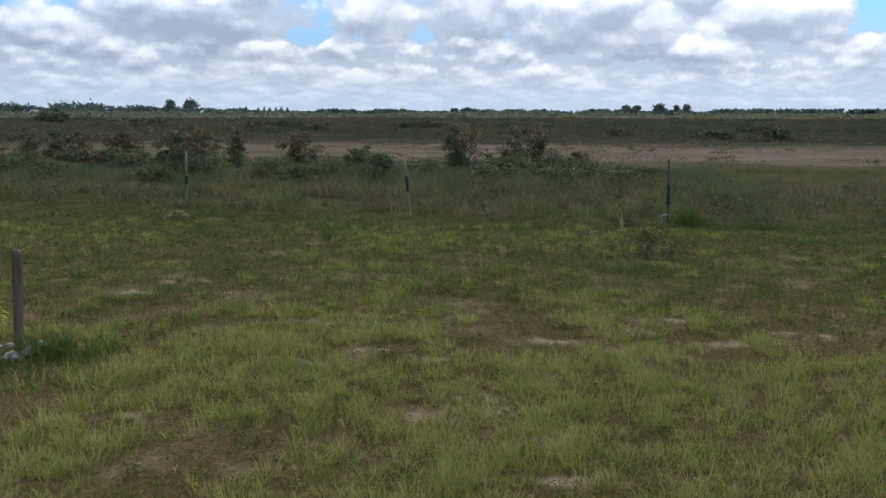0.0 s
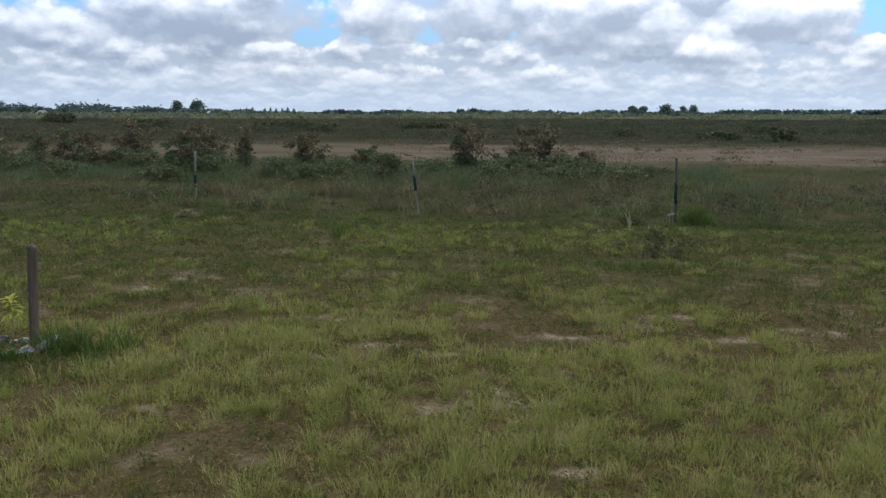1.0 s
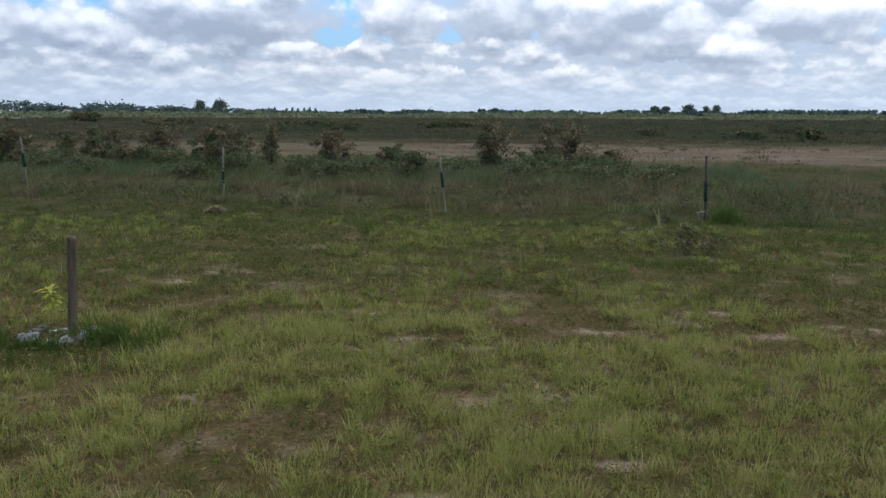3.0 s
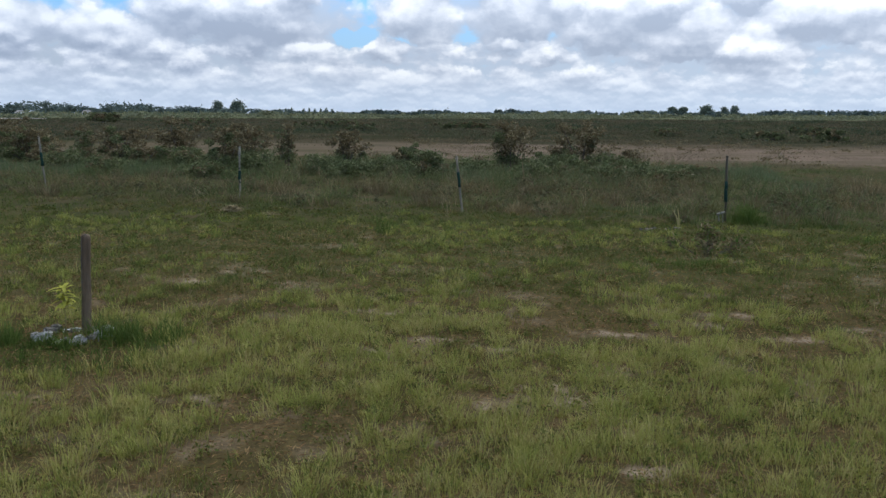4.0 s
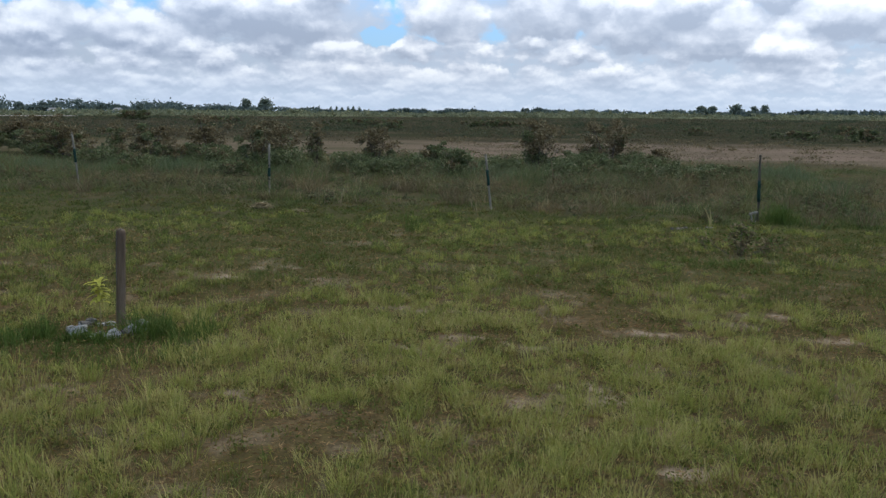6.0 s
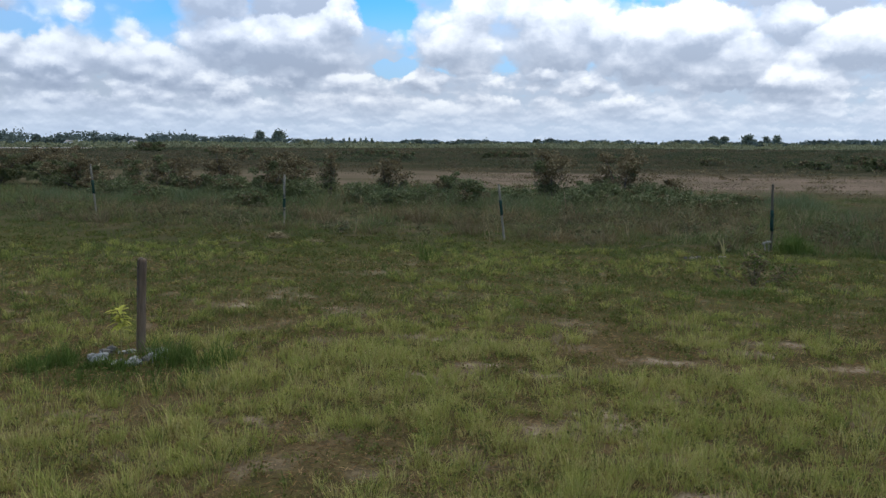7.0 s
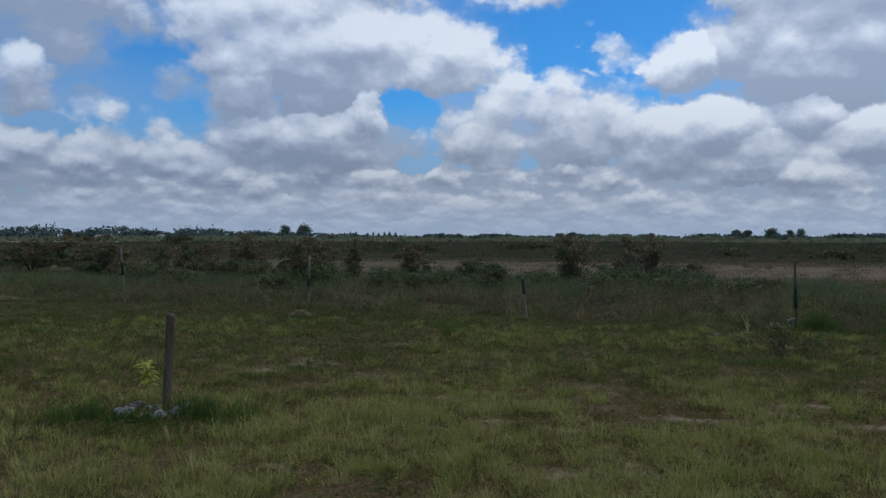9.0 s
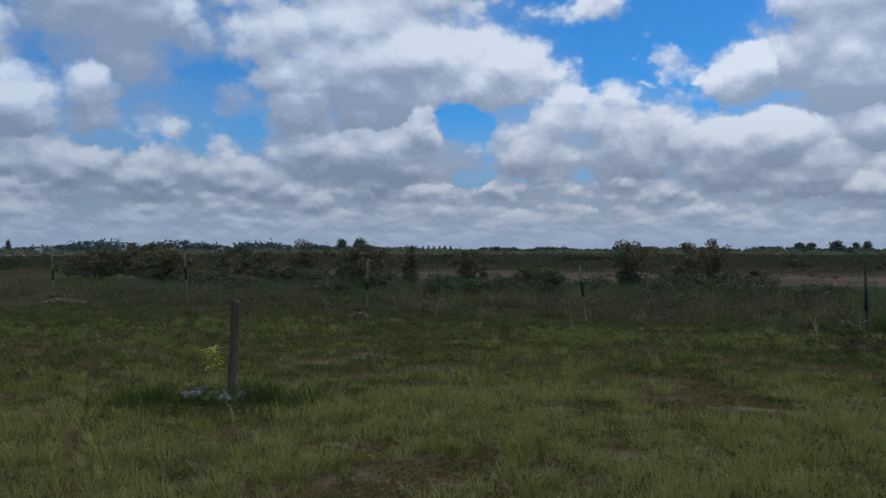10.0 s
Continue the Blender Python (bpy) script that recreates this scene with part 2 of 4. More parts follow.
BRUSH = plant("dark weed leaf", ((0.072, 0.094, 0.037), (0.108, 0.108, 0.051), (0.130, 0.088, 0.054), (0.062, 0.088, 0.034), (0.176, 0.143, 0.083)))
REED = plant("green reed grass", ((0.087, 0.130, 0.052), (0.123, 0.160, 0.072), (0.185, 0.195, 0.108), (0.078, 0.112, 0.048), (0.140, 0.123, 0.065)))
MEADOW = plant("meadow grass", ((0.126, 0.090, 0.062), (0.140, 0.105, 0.073), (0.105, 0.083, 0.050), (0.095, 0.083, 0.044)))
LEAF = plant("shrub leaf", ((0.076, 0.098, 0.042), (0.104, 0.125, 0.053), (0.139, 0.153, 0.068), (0.085, 0.106, 0.046), (0.230, 0.212, 0.123)))
RUST = plant("rusty leaf", ((0.120, 0.086, 0.048), (0.161, 0.120, 0.063), (0.087, 0.072, 0.039), (0.202, 0.159, 0.083), (0.101, 0.092, 0.044), (0.310, 0.262, 0.161)))
FAR_LEAF = plant("far scrub leaf", ((0.043, 0.056, 0.030), (0.058, 0.071, 0.037), (0.080, 0.080, 0.043), (0.102, 0.086, 0.052), (0.127, 0.106, 0.065)), through_light=0.5, clump=0.8)
HEATH = plant("heath", ((0.046, 0.056, 0.029), (0.062, 0.068, 0.034), (0.084, 0.078, 0.042), (0.104, 0.088, 0.052), (0.130, 0.108, 0.068)), through_light=0.4, clump=0.75)
# skyline trees: haze of distance painted into the leaf colour, paler and bluer
HAZED_WOODS = plant("haze-tinted woods leaf", ((0.088, 0.115, 0.103), (0.120, 0.148, 0.125), (0.098, 0.128, 0.116)))
HAZY_TREE = plant("haze-tinted tree leaf", ((0.125, 0.160, 0.128), (0.170, 0.200, 0.150), (0.142, 0.178, 0.138)), through_light=0.35)
PALE_TREE = plant("pale scrub leaf", ((0.170, 0.180, 0.100), (0.215, 0.215, 0.125), (0.125, 0.145, 0.080)))
YOUNG = plant("young leaf", ((0.36, 0.36, 0.060), (0.48, 0.46, 0.090), (0.26, 0.29, 0.050)), through_light=0.4)
STRAW = plant("straw", ((0.280, 0.230, 0.100), (0.340, 0.290, 0.132), (0.230, 0.185, 0.076)))
HAY = plant("hay", ((0.240, 0.191, 0.106), (0.300, 0.245, 0.138), (0.190, 0.147, 0.078)))
TUSSOCK = plant("dry tussock", ((0.150, 0.113, 0.063), (0.200, 0.158, 0.092), (0.105, 0.082, 0.044), (0.120, 0.116, 0.050)))
LITTER = plant("dead grass", ((0.145, 0.082, 0.035), (0.275, 0.176, 0.078), (0.095, 0.054, 0.026), (0.210, 0.121, 0.055), (0.362, 0.242, 0.115)))
BARK = mottled("grey bark", (0.06, 0.05, 0.04), (0.14, 0.12, 0.10), 9.0)
WOOD = mottled("weathered wood", (0.080, 0.055, 0.035), (0.165, 0.120, 0.080), 16.0, 0.8, 0.5, 6.0, (1, 1, 0.09))
POST = mottled("sun-bleached post", (0.13, 0.115, 0.085), (0.26, 0.235, 0.18), 14.0, 0.8, 0.4, 6.0, (1, 1, 0.12))
DARK_POST = mottled("dark stained post", (0.045, 0.040, 0.030), (0.10, 0.088, 0.065), 14.0, 0.8, 0.4, 6.0, (1, 1, 0.12))
SLEEVE = mottled("green paint", (0.008, 0.026, 0.019), (0.018, 0.046, 0.034), 20.0, 0.9, 0.2)
STONE = mottled("grey stone", (0.044, 0.041, 0.035), (0.178, 0.163, 0.137), 11.0, 0.9, 0.6)
PALE_STONE = mottled("pale stone", (0.13, 0.125, 0.11), (0.42, 0.41, 0.38), 11.0, 0.9, 0.6)
PEBBLE = mottled("pinkish stone", (0.149, 0.116, 0.090), (0.287, 0.237, 0.195), 12.0)
BLEACHED = mottled("bleached wood", (0.154, 0.140, 0.115), (0.297, 0.276, 0.235), 12.0)
PLASTER = mottled("white plaster", (0.62, 0.62, 0.60), (0.78, 0.78, 0.76), 0.4, 0.9, 0.0)
ROOF = mottled("roof sheet", (0.20, 0.19, 0.18), (0.28, 0.27, 0.26), 0.4)


# ---- noise on the plan ----
def value_noise(x, y, seed):
    table = np.random.RandomState(seed).rand(256, 256)
    ix, iy = np.floor(x).astype(int), np.floor(y).astype(int)
    fx, fy = x - ix, y - iy
    fx, fy = fx * fx * (3 - 2 * fx), fy * fy * (3 - 2 * fy)
    g = lambda i, j: table[i % 256, j % 256]
    return ((g(ix, iy) * (1 - fx) + g(ix + 1, iy) * fx) * (1 - fy) + (g(ix, iy + 1) * (1 - fx) + g(ix + 1, iy + 1) * fx) * fy)


def fractal(x, y, scale, seed, octaves=3):
    out, amp, total = 0.0, 1.0, 0.0
    for k in range(octaves):
        out = out + amp * value_noise(x * scale * 2 ** k + 17.3 * k, y * scale * 2 ** k - 9.1 * k, seed + k)
        total, amp = total + amp, amp * 0.55
    return out / total


def step(v, lo, hi):
    k = np.clip((v - lo) / (hi - lo), 0, 1)
    return k * k * (3 - 2 * k)


def rise(x, y):
    """The lie of the land: a slight fall to the east, a shallow dip towards the fence, soft humps, flat far off."""
    slope = -0.008 * np.clip(x, -14, 14) * (1 - step(y, 50, 120))
    dip = -0.12 * step(y, 13, 21) * (1 - step(y, 45, 110))
    humps = (fractal(x, y, 0.55, 5, 3) - 0.5) * 0.10 * step(np.hypot(x, y), 2, 5) * (1 - step(y, 40, 90))
    mound = 0.05 * np.exp(-((x + 5.2) ** 2 + (y - 9.0) ** 2) / 0.6)
    return slope + dip + humps + mound


def edge_of_lawn(x):
    return 21.7 - 0.17 * x + 1.4 * (fractal(x, x * 0, 0.35, 31, 2) - 0.5)


# bare sandy patches: x, y, half width, half depth
BARE = ((-1.33, 9.55, 0.30, 0.14), (-1.75, 9.0, 0.50, 0.18), (0.68, 10.05, 0.42, 0.20), (1.95, 10.7, 0.36, 0.24), (2.35, 11.3, 0.40, 0.16), (2.2, 8.37, 0.30, 0.14),
        (2.8, 10.1, 0.40, 0.18), (-0.08, 8.0, 0.34, 0.16), (0.19, 7.66, 0.40, 0.14), (-0.58, 7.5, 0.34, 0.14), (-4.69, 13.3, 0.42, 0.24),
        (-5.1, 12.3, 0.42, 0.26), (-2.13, 10.95, 0.50, 0.20), (-3.7, 12.5, 0.34, 0.2), (-0.61, 9.3, 0.28, 0.14), 
        (3.9, 10.6, 0.5, 0.3), (0.6, 6.2, 0.4, 0.12), (-0.9, 5.5, 0.4, 0.12), (-3.2, 7.4, 0.3, 0.12))


def bareness(x, y):
    wx, wy = x + (fractal(x, y, 3.4, 41, 4) - 0.5) * 0.5, y + (fractal(x, y, 3.4, 44, 4) - 0.5) * 0.4
    out = np.zeros_like(x)
    for px, py, rx, ry in BARE:
        d = np.hypot((wx - px) / rx, (wy - py) / ry) * 0.95
        out = np.maximum(out, 1 - step(d, 0.3, 1.15))
    spots = step(fractal(x, y, 2.2, 51, 4), 0.60, 0.74) * 0.3
    return np.maximum(out * (0.15 + 1.0 * step(fractal(x, y, 6.0, 55, 3), 0.36, 0.62)).clip(0, 1), spots * (y < 19))


# ---- mesh helpers ----
def raw_mesh(name, verts, corners, sizes, mat, smooth=False):
    me = bpy.data.meshes.new(name)
    verts = np.ascontiguousarray(verts, dtype=np.float32)
    sizes = np.asarray(sizes, dtype=np.int32)
    me.vertices.add(len(verts))
    me.vertices.foreach_set("co", verts.ravel())
    me.loops.add(len(corners))
    me.loops.foreach_set("vertex_index", np.asarray(corners, dtype=np.int32))
    me.polygons.add(len(sizes))
    me.polygons.foreach_set("loop_start", np.concatenate(([0], np.cumsum(sizes)[:-1])).astype(np.int32))
    if smooth:
        me.polygons.foreach_set("use_smooth", np.ones(len(sizes), dtype=bool))
    me.materials.append(mat)
    me.update(calc_edges=True)
    return me


def blades(name, x, y, tall, wide, lean, mat, rng, way=None, tuft=None):
    """A mesh of bent, tapering grass blades rooted at x, y."""
    k = len(x)
    z = rise(x, y) - 0.01
    turn = rng.rand(k) * 2 * np.pi
    way = rng.rand(k) * 2 * np.pi if way is None else way
    side = np.stack((np.cos(turn), np.sin(turn), 0 * turn), 1) * (wide / 2)[:, None]
    bend = np.stack((np.cos(way), np.sin(way), 0 * way), 1) * (tall * lean)[:, None]
    root = np.stack((x, y, z), 1)
    up = np.zeros((k, 3))
    up[:, 2] = tall
    mid = root + up * 0.55 + bend * 0.35
    tip = root + up * (1 - 0.25 * lean[:, None]) + bend
    v = np.stack((root - side, root + side, mid + side * 0.75, mid - side * 0.75, tip), 1).reshape(-1, 3)
    c = (np.arange(k)[:, None] * 5 + np.array([0, 1, 2, 3, 3, 2, 4])[None]).ravel()
    me = raw_mesh(name, v, c, np.tile([4, 3], k), mat)
    if tuft is not None:
        me.attributes.new("tuft", "FLOAT", "POINT").data.foreach_set("value", np.repeat(tuft, 5).astype(np.float32))
    return me


def leaves(name, centre, size, mat, rng, slim=0.5, flat=0.6, tuft=None):
    """A mesh of small folded leaves at the given places."""
    k = len(centre)
    a = rng.normal(size=(k, 3))
    a[:, 2] *= flat
    a /= np.linalg.norm(a, axis=1)[:, None]
    b = np.cross(a, rng.normal(size=(k, 3)))
    b /= np.linalg.norm(b, axis=1)[:, None]
    size = np.broadcast_to(size, k)[:, None]
    v = np.stack((centre - a * size / 2, centre + b * size * slim / 2, centre + a * size / 2, centre - b * size * slim / 2), 1).reshape(-1, 3)
    me = raw_mesh(name, v, np.arange(4 * k), np.full(k, 4), mat)
    if tuft is not None:
        me.attributes.new("tuft", "FLOAT", "POINT").data.foreach_set("value", np.repeat(tuft, 4).astype(np.float32))
    return me


def tube(bm, points, radii, sides=8):
    """A tapering tube along points, closed at both ends."""
    rings = []
    for i, p in enumerate(points):
        a = Vector(points[max(0, i - 1)])
        b = Vector(points[min(len(points) - 1, i + 1)])
        q = (b - a).to_track_quat("Z", "Y")
        rings.append([bm.verts.new(Vector(p) + q @ Vector((math.cos(s * math.tau / sides) * radii[i], math.sin(s * math.tau / sides) * radii[i], 0)))
                      for s in range(sides)])
    for r0, r1 in zip(rings, rings[1:]):
        for s in range(sides):
            bm.faces.new((r0[s], r0[(s + 1) % sides], r1[(s + 1) % sides], r1[s]))
    bm.faces.new(rings[-1])
    bm.faces.new(list(reversed(rings[0])))


def part(name, data, mat, parent, label=""):
    """Links a bmesh or a mesh as one object under its thing."""
    if isinstance(data, bmesh.types.BMesh):
        me = bpy.data.meshes.new(name)
        data.to_mesh(me)
        data.free()
        me.materials.append(mat)
        data = me
    ob = new(name, data)
    ob.parent = parent
    return tagged(ob, label) if label else ob


def smooth_all(bm):
    for f in bm.faces:
        f.smooth = True
    return bm


def thing(name, x, y, label, category, group="", z=None):
    ob = new(name)
    ob.location = (x, y, float(rise(np.array([x]), np.array([y]))[0]) if z is None else z)
    return tagged(ob, label, category, group)


def stuff(name, me, label, category):
    return tagged(new(name, me), label, category, kind="stuff")


def sector(k, rng, r0, r1, a0, a1, power):
    """Plan points in a fan before the camera; power 1 spreads them evenly, less puts more of them near."""
    u = rng.rand(k)
    e = 1 + power
    r = (r0 ** e + u * (r1 ** e - r0 ** e)) ** (1 / e)
    a = np.radians(a0 + rng.rand(k) * (a1 - a0))
    return r * np.sin(a), r * np.cos(a)


# ---- ground: one sheet to the horizon ----
def ground_material():
    m, n, b = material("sandy ground")
    p = position(n)
    x, y, z = n.split(p)
    mark = n.add("ShaderNodeAttribute")
    mark.attribute_name = "bare"
    bare = mark.outputs["Fac"]
    fine = n.math("ADD", n.math("MULTIPLY", n.noise(p, 13.0, 6.0, 0.75), 0.6), n.math("MULTIPLY", n.noise(p, 55.0, 3.0, 0.6), 0.4))
    mid = n.noise(p, 0.9, 5.0, 0.6)
    big = n.noise(p, 0.05, 5.0, 0.6)
    thatch = n.mix(n.smooth(mid, 0.35, 0.65), (0.066, 0.055, 0.021), (0.122, 0.086, 0.043))
    thatch = n.mix(n.smooth(fine, 0.42, 0.6), thatch, (0.045, 0.036, 0.017))
    thatch = n.mix(n.smooth(y, 10.0, 15.0, 0.0, 0.65), thatch, (0.050, 0.056, 0.021))
    sand = n.mix(n.smooth(fine, 0.40, 0.62), (0.31, 0.245, 0.175), (0.140, 0.100, 0.064))
    near = n.mix(n.math("MULTIPLY_ADD", bare, n.math("ADD", fine, 0.5), 0.0, clamp=True), thatch, sand)
    rough = n.mix(n.smooth(mid, 0.4, 0.65), (0.045, 0.047, 0.022), (0.072, 0.058, 0.032))
    pink = n.mix(n.smooth(n.noise(n.vec("MULTIPLY", p, (0.25, 1.0, 1.0)), 0.16, 5.0, 0.65), 0.42, 0.62), (0.150, 0.112, 0.082), (0.098, 0.080, 0.052))
    scrub = n.mix(n.smooth(n.noise(n.vec("MULTIPLY", p, (0.35, 1.0, 1.0)), 0.045, 6.0, 0.6), 0.42, 0.62), (0.034, 0.036, 0.020), (0.058, 0.048, 0.030))
    far = n.mix(n.smooth(n.noise(n.vec("MULTIPLY", p, (0.4, 1.0, 1.0)), 0.012, 6.0, 0.6), 0.44, 0.6), (0.07, 0.08, 0.042), (0.14, 0.14, 0.08))
    wob = n.math("MULTIPLY_ADD", n.noise(p, 0.12, 4.0), 14.0, -7.0)
    yy = n.math("ADD", y, wob)
    c = n.mix(n.smooth(yy, 20.0, 24.0), near, rough)
    inland = n.math("MULTIPLY", n.smooth(yy, 45.0, 52.0), n.smooth(n.math("ADD", x, n.math("MULTIPLY", wob, 2.0)), -48.0, -26.0))
    c = n.mix(n.math("MULTIPLY", inland, n.smooth(x, -16.0, -2.0, 0.6, 1.0)), c, pink)
    c = n.mix(n.smooth(n.math("ADD", y, n.math("MULTIPLY", wob, 2.5)), 68.0, 82.0), c, scrub)
    c = n.mix(n.smooth(n.math("MULTIPLY_ADD", wob, 12.0, y), 330.0, 520.0), c, far)
    n.put(b.inputs["Base Color"], c)
    b.inputs["Roughness"].default_value = 1.0
    b.inputs["Specular IOR Level"].default_value = 0.0
    bp = n.add("ShaderNodeBump")
    bp.inputs["Strength"].default_value = 0.6
    bp.inputs["Distance"].default_value = 0.02
    n.put(bp.inputs["Height"], fine)
    n.put(b.inputs["Normal"], bp.outputs[0])
    return m


def build_ground():
    az = np.radians(np.concatenate((np.linspace(-46, 32, 260), np.linspace(32, 314, 50)[1:-1])))
    r = np.concatenate((np.linspace(0.5, 4, 6), np.linspace(4.2, 26, 190), np.geomspace(26.5, 4800, 70)))
    x = np.concatenate(([0.0], (r[:, None] * np.sin(az)[None]).ravel()))
    y = np.concatenate(([0.0], (r[:, None] * np.cos(az)[None]).ravel()))
    v = np.stack((x, y, rise(x, y)), 1)
    m, k = len(r), len(az)
    i, j = np.meshgrid(np.arange(m - 1), np.arange(k), indexing="ij")
    q = np.stack((1 + i * k + j, 1 + (i + 1) * k + j, 1 + (i + 1) * k + (j + 1) % k, 1 + i * k + (j + 1) % k), -1).reshape(-1, 4)[:, ::-1]
    c = np.arange(k)
    fan = np.stack((0 * c, 1 + (c + 1) % k, 1 + c), 1)
    me = raw_mesh("ground", v, np.concatenate((q.ravel(), fan.ravel())), np.concatenate((np.full(len(q), 4), np.full(k, 3))), ground_material(), True)
    me.attributes.new("bare", "FLOAT", "POINT").data.foreach_set("value", bareness(x, y).astype(np.float32))
    tagged(new("ground", me), "sandy ground under thin grass, flat to the horizon", "ground", kind="structure")


build_ground()


def clumps(x, y, wide, tall, per, rng, seat=0.0):
    """Leaf places of many low crowns: uneven heaps of lobes."""
    k = len(x)
    lobes = 5
    lx = x[:, None] + rng.normal(size=(k, lobes)) * wide[:, None] * 0.28
    ly = y[:, None] + rng.normal(size=(k, lobes)) * wide[:, None] * 0.28
    lz = tall[:, None] * (seat + (0.88 - seat) * rng.rand(k, lobes) ** 0.7)
    who = rng.randint(0, lobes, (k, per))
    rows = np.arange(k)[:, None]
    c = np.stack((lx[rows, who], ly[rows, who], lz[rows, who]), -1)
    r = rng.normal(size=(k, per, 3)) * 0.5
    r[..., :2] *= wide[:, None, None] * 0.3
    r[..., 2] *= tall[:, None] * 0.24
    c = c + r
    c[..., 2] = np.clip(c[..., 2], 0.05, None) + rise(x, y)[:, None]
    return c.reshape(-1, 3)


# ---- grass ----
# tufts that stand out: x, y
BIG_TUFTS = ((-0.99, 10.13), (-1.54, 9.98), (1.19, 11.01), (1.59, 10.24), (3.43, 14.37), (1.14, 9.05), (-0.27, 10.83), (0.29, 8.95), (1.70, 9.33), (-1.59, 7.67), (-0.66, 9.96), (-2.90, 9.44), (-3.04, 7.66), (0.64, 6.76), (1.54, 6.76), (-0.30, 6.54), (-3.85, 8.45), (-3.69, 7.13))


def build_lawn():
    rng = np.random.RandomState(3)
    x, y = sector(350000, rng, 4.2, 31, -44, 30, 0.1)
    # the lawn goes on underfoot and behind
    ox, oy = 13 * (2 * rng.rand(40000) - 1), 13 * (2 * rng.rand(40000) - 1)
    turn = np.degrees(np.arctan2(ox, oy))
    round_about = (np.hypot(ox, oy) < 4.2) | (turn < -44) | (turn > 30)
    x, y = np.append(x, ox[round_about]), np.append(y, oy[round_about])
    dens = 0.20 + 0.80 * step(0.74 * fractal(x, y, 4.6, 61, 4) + 0.26 * fractal(x, y, 1.1, 62, 3) + 0.15 * step(np.hypot(x, y), 10.5, 14), 0.43, 0.57)
    keep = (rng.rand(len(x)) < dens * (1 - 0.93 * bareness(x, y))) & (np.hypot(x + 5.27, y - 9.0) > 0.42) & (y < edge_of_lawn(x) + 3.0)
    x, y = x[keep], y[keep]
    k = len(x)
    d = np.hypot(x, y)
    clump = 0.6 * fractal(x, y, 7.5, 71, 3) + 0.4 * fractal(x, y, 2.0, 73, 2)
    tall = (0.016 + 0.085 * step(clump, 0.45, 0.64)) * (0.45 + 1.0 * rng.rand(k))
    wide = 0.0033 + 0.0004 * d + 0.0033 * rng.rand(k)
    hue = np.clip(0.5 + (2.6 - 1.5 * step(d, 9.5, 14)) * (0.75 * fractal(x, y, 6.5, 75, 3) + 0.25 * fractal(x, y, 1.3, 77, 2) - 0.5) - 0.34 * step(d, 9.5, 14) - 0.14 * step(d, 14, 17), 0, 1)
    stuff("lawn_grass", blades("lawn_grass", x, y, tall, wide, 0.2 + 0.8 * rng.rand(k), LAWN, rng, tuft=hue),
          "short green and yellowing grass on the sandy lawn", "grass")
    # long wispy tufts
    cx, cy = sector(11500, rng, 4.2, 23, -44, 30, 0.25)
    pick = 0.5 * fractal(cx, cy, 0.5, 81, 2) + 0.5 * fractal(cx, cy, 1.5, 85, 3) + 0.14 * step(12.5 - np.hypot(cx, cy), -3, 4)
    keep = (rng.rand(len(cx)) < step(pick, 0.44, 0.60) * (1 - 0.3 * step(-cx, 4, 6.5)) * (1 - 0.6 * step(np.hypot(cx, cy), 9.5, 14))) & (cy < edge_of_lawn(cx)) & (bareness(cx, cy) < 0.4) & (np.hypot(cx + 5.2, cy - 8.75) > 0.95)
    cx, cy = cx[keep], cy[keep]
    big = np.array(BIG_TUFTS)
    around = rng.normal(size=(len(big) * 5, 2)) * 0.11
    cx, cy = np.append(cx, np.repeat(big[:, 0], 5) + around[:, 0]), np.append(cy, np.repeat(big[:, 1], 5) + around[:, 1])
    per = 34
    size = np.repeat(0.45 + 0.95 * rng.rand(len(cx)) ** 1.8, per)
    hue = np.repeat(np.clip(0.15 + 0.75 * rng.rand(len(cx)) - 0.35 * step(np.hypot(cx, cy), 9.5, 14), 0, 1), per)
    size[-len(around) * per:] *= 1.25
    hue[-len(around) * per:] = 0.55 + 0.3 * hue[-len(around) * per:]
    k = len(cx) * per
    ox, oy = rng.normal(size=k) * 0.05 * size, rng.normal(size=k) * 0.05 * size
    x, y = np.repeat(cx, per) + ox, np.repeat(cy, per) + oy
    tall = 0.165 * size * (0.5 + 0.7 * rng.rand(k))
    wide = 0.0022 + 0.00032 * np.hypot(x, y) + 0.0019 * rng.rand(k)
    stuff("tufted_grass", blades("tufted_grass", x, y, tall, wide, 0.15 + 0.85 * rng.rand(k), TUFT, rng, np.arctan2(oy, ox) + rng.normal(size=k) * 0.6, hue),
          "long pale yellow-green grass tufts standing in the lawn", "grass")


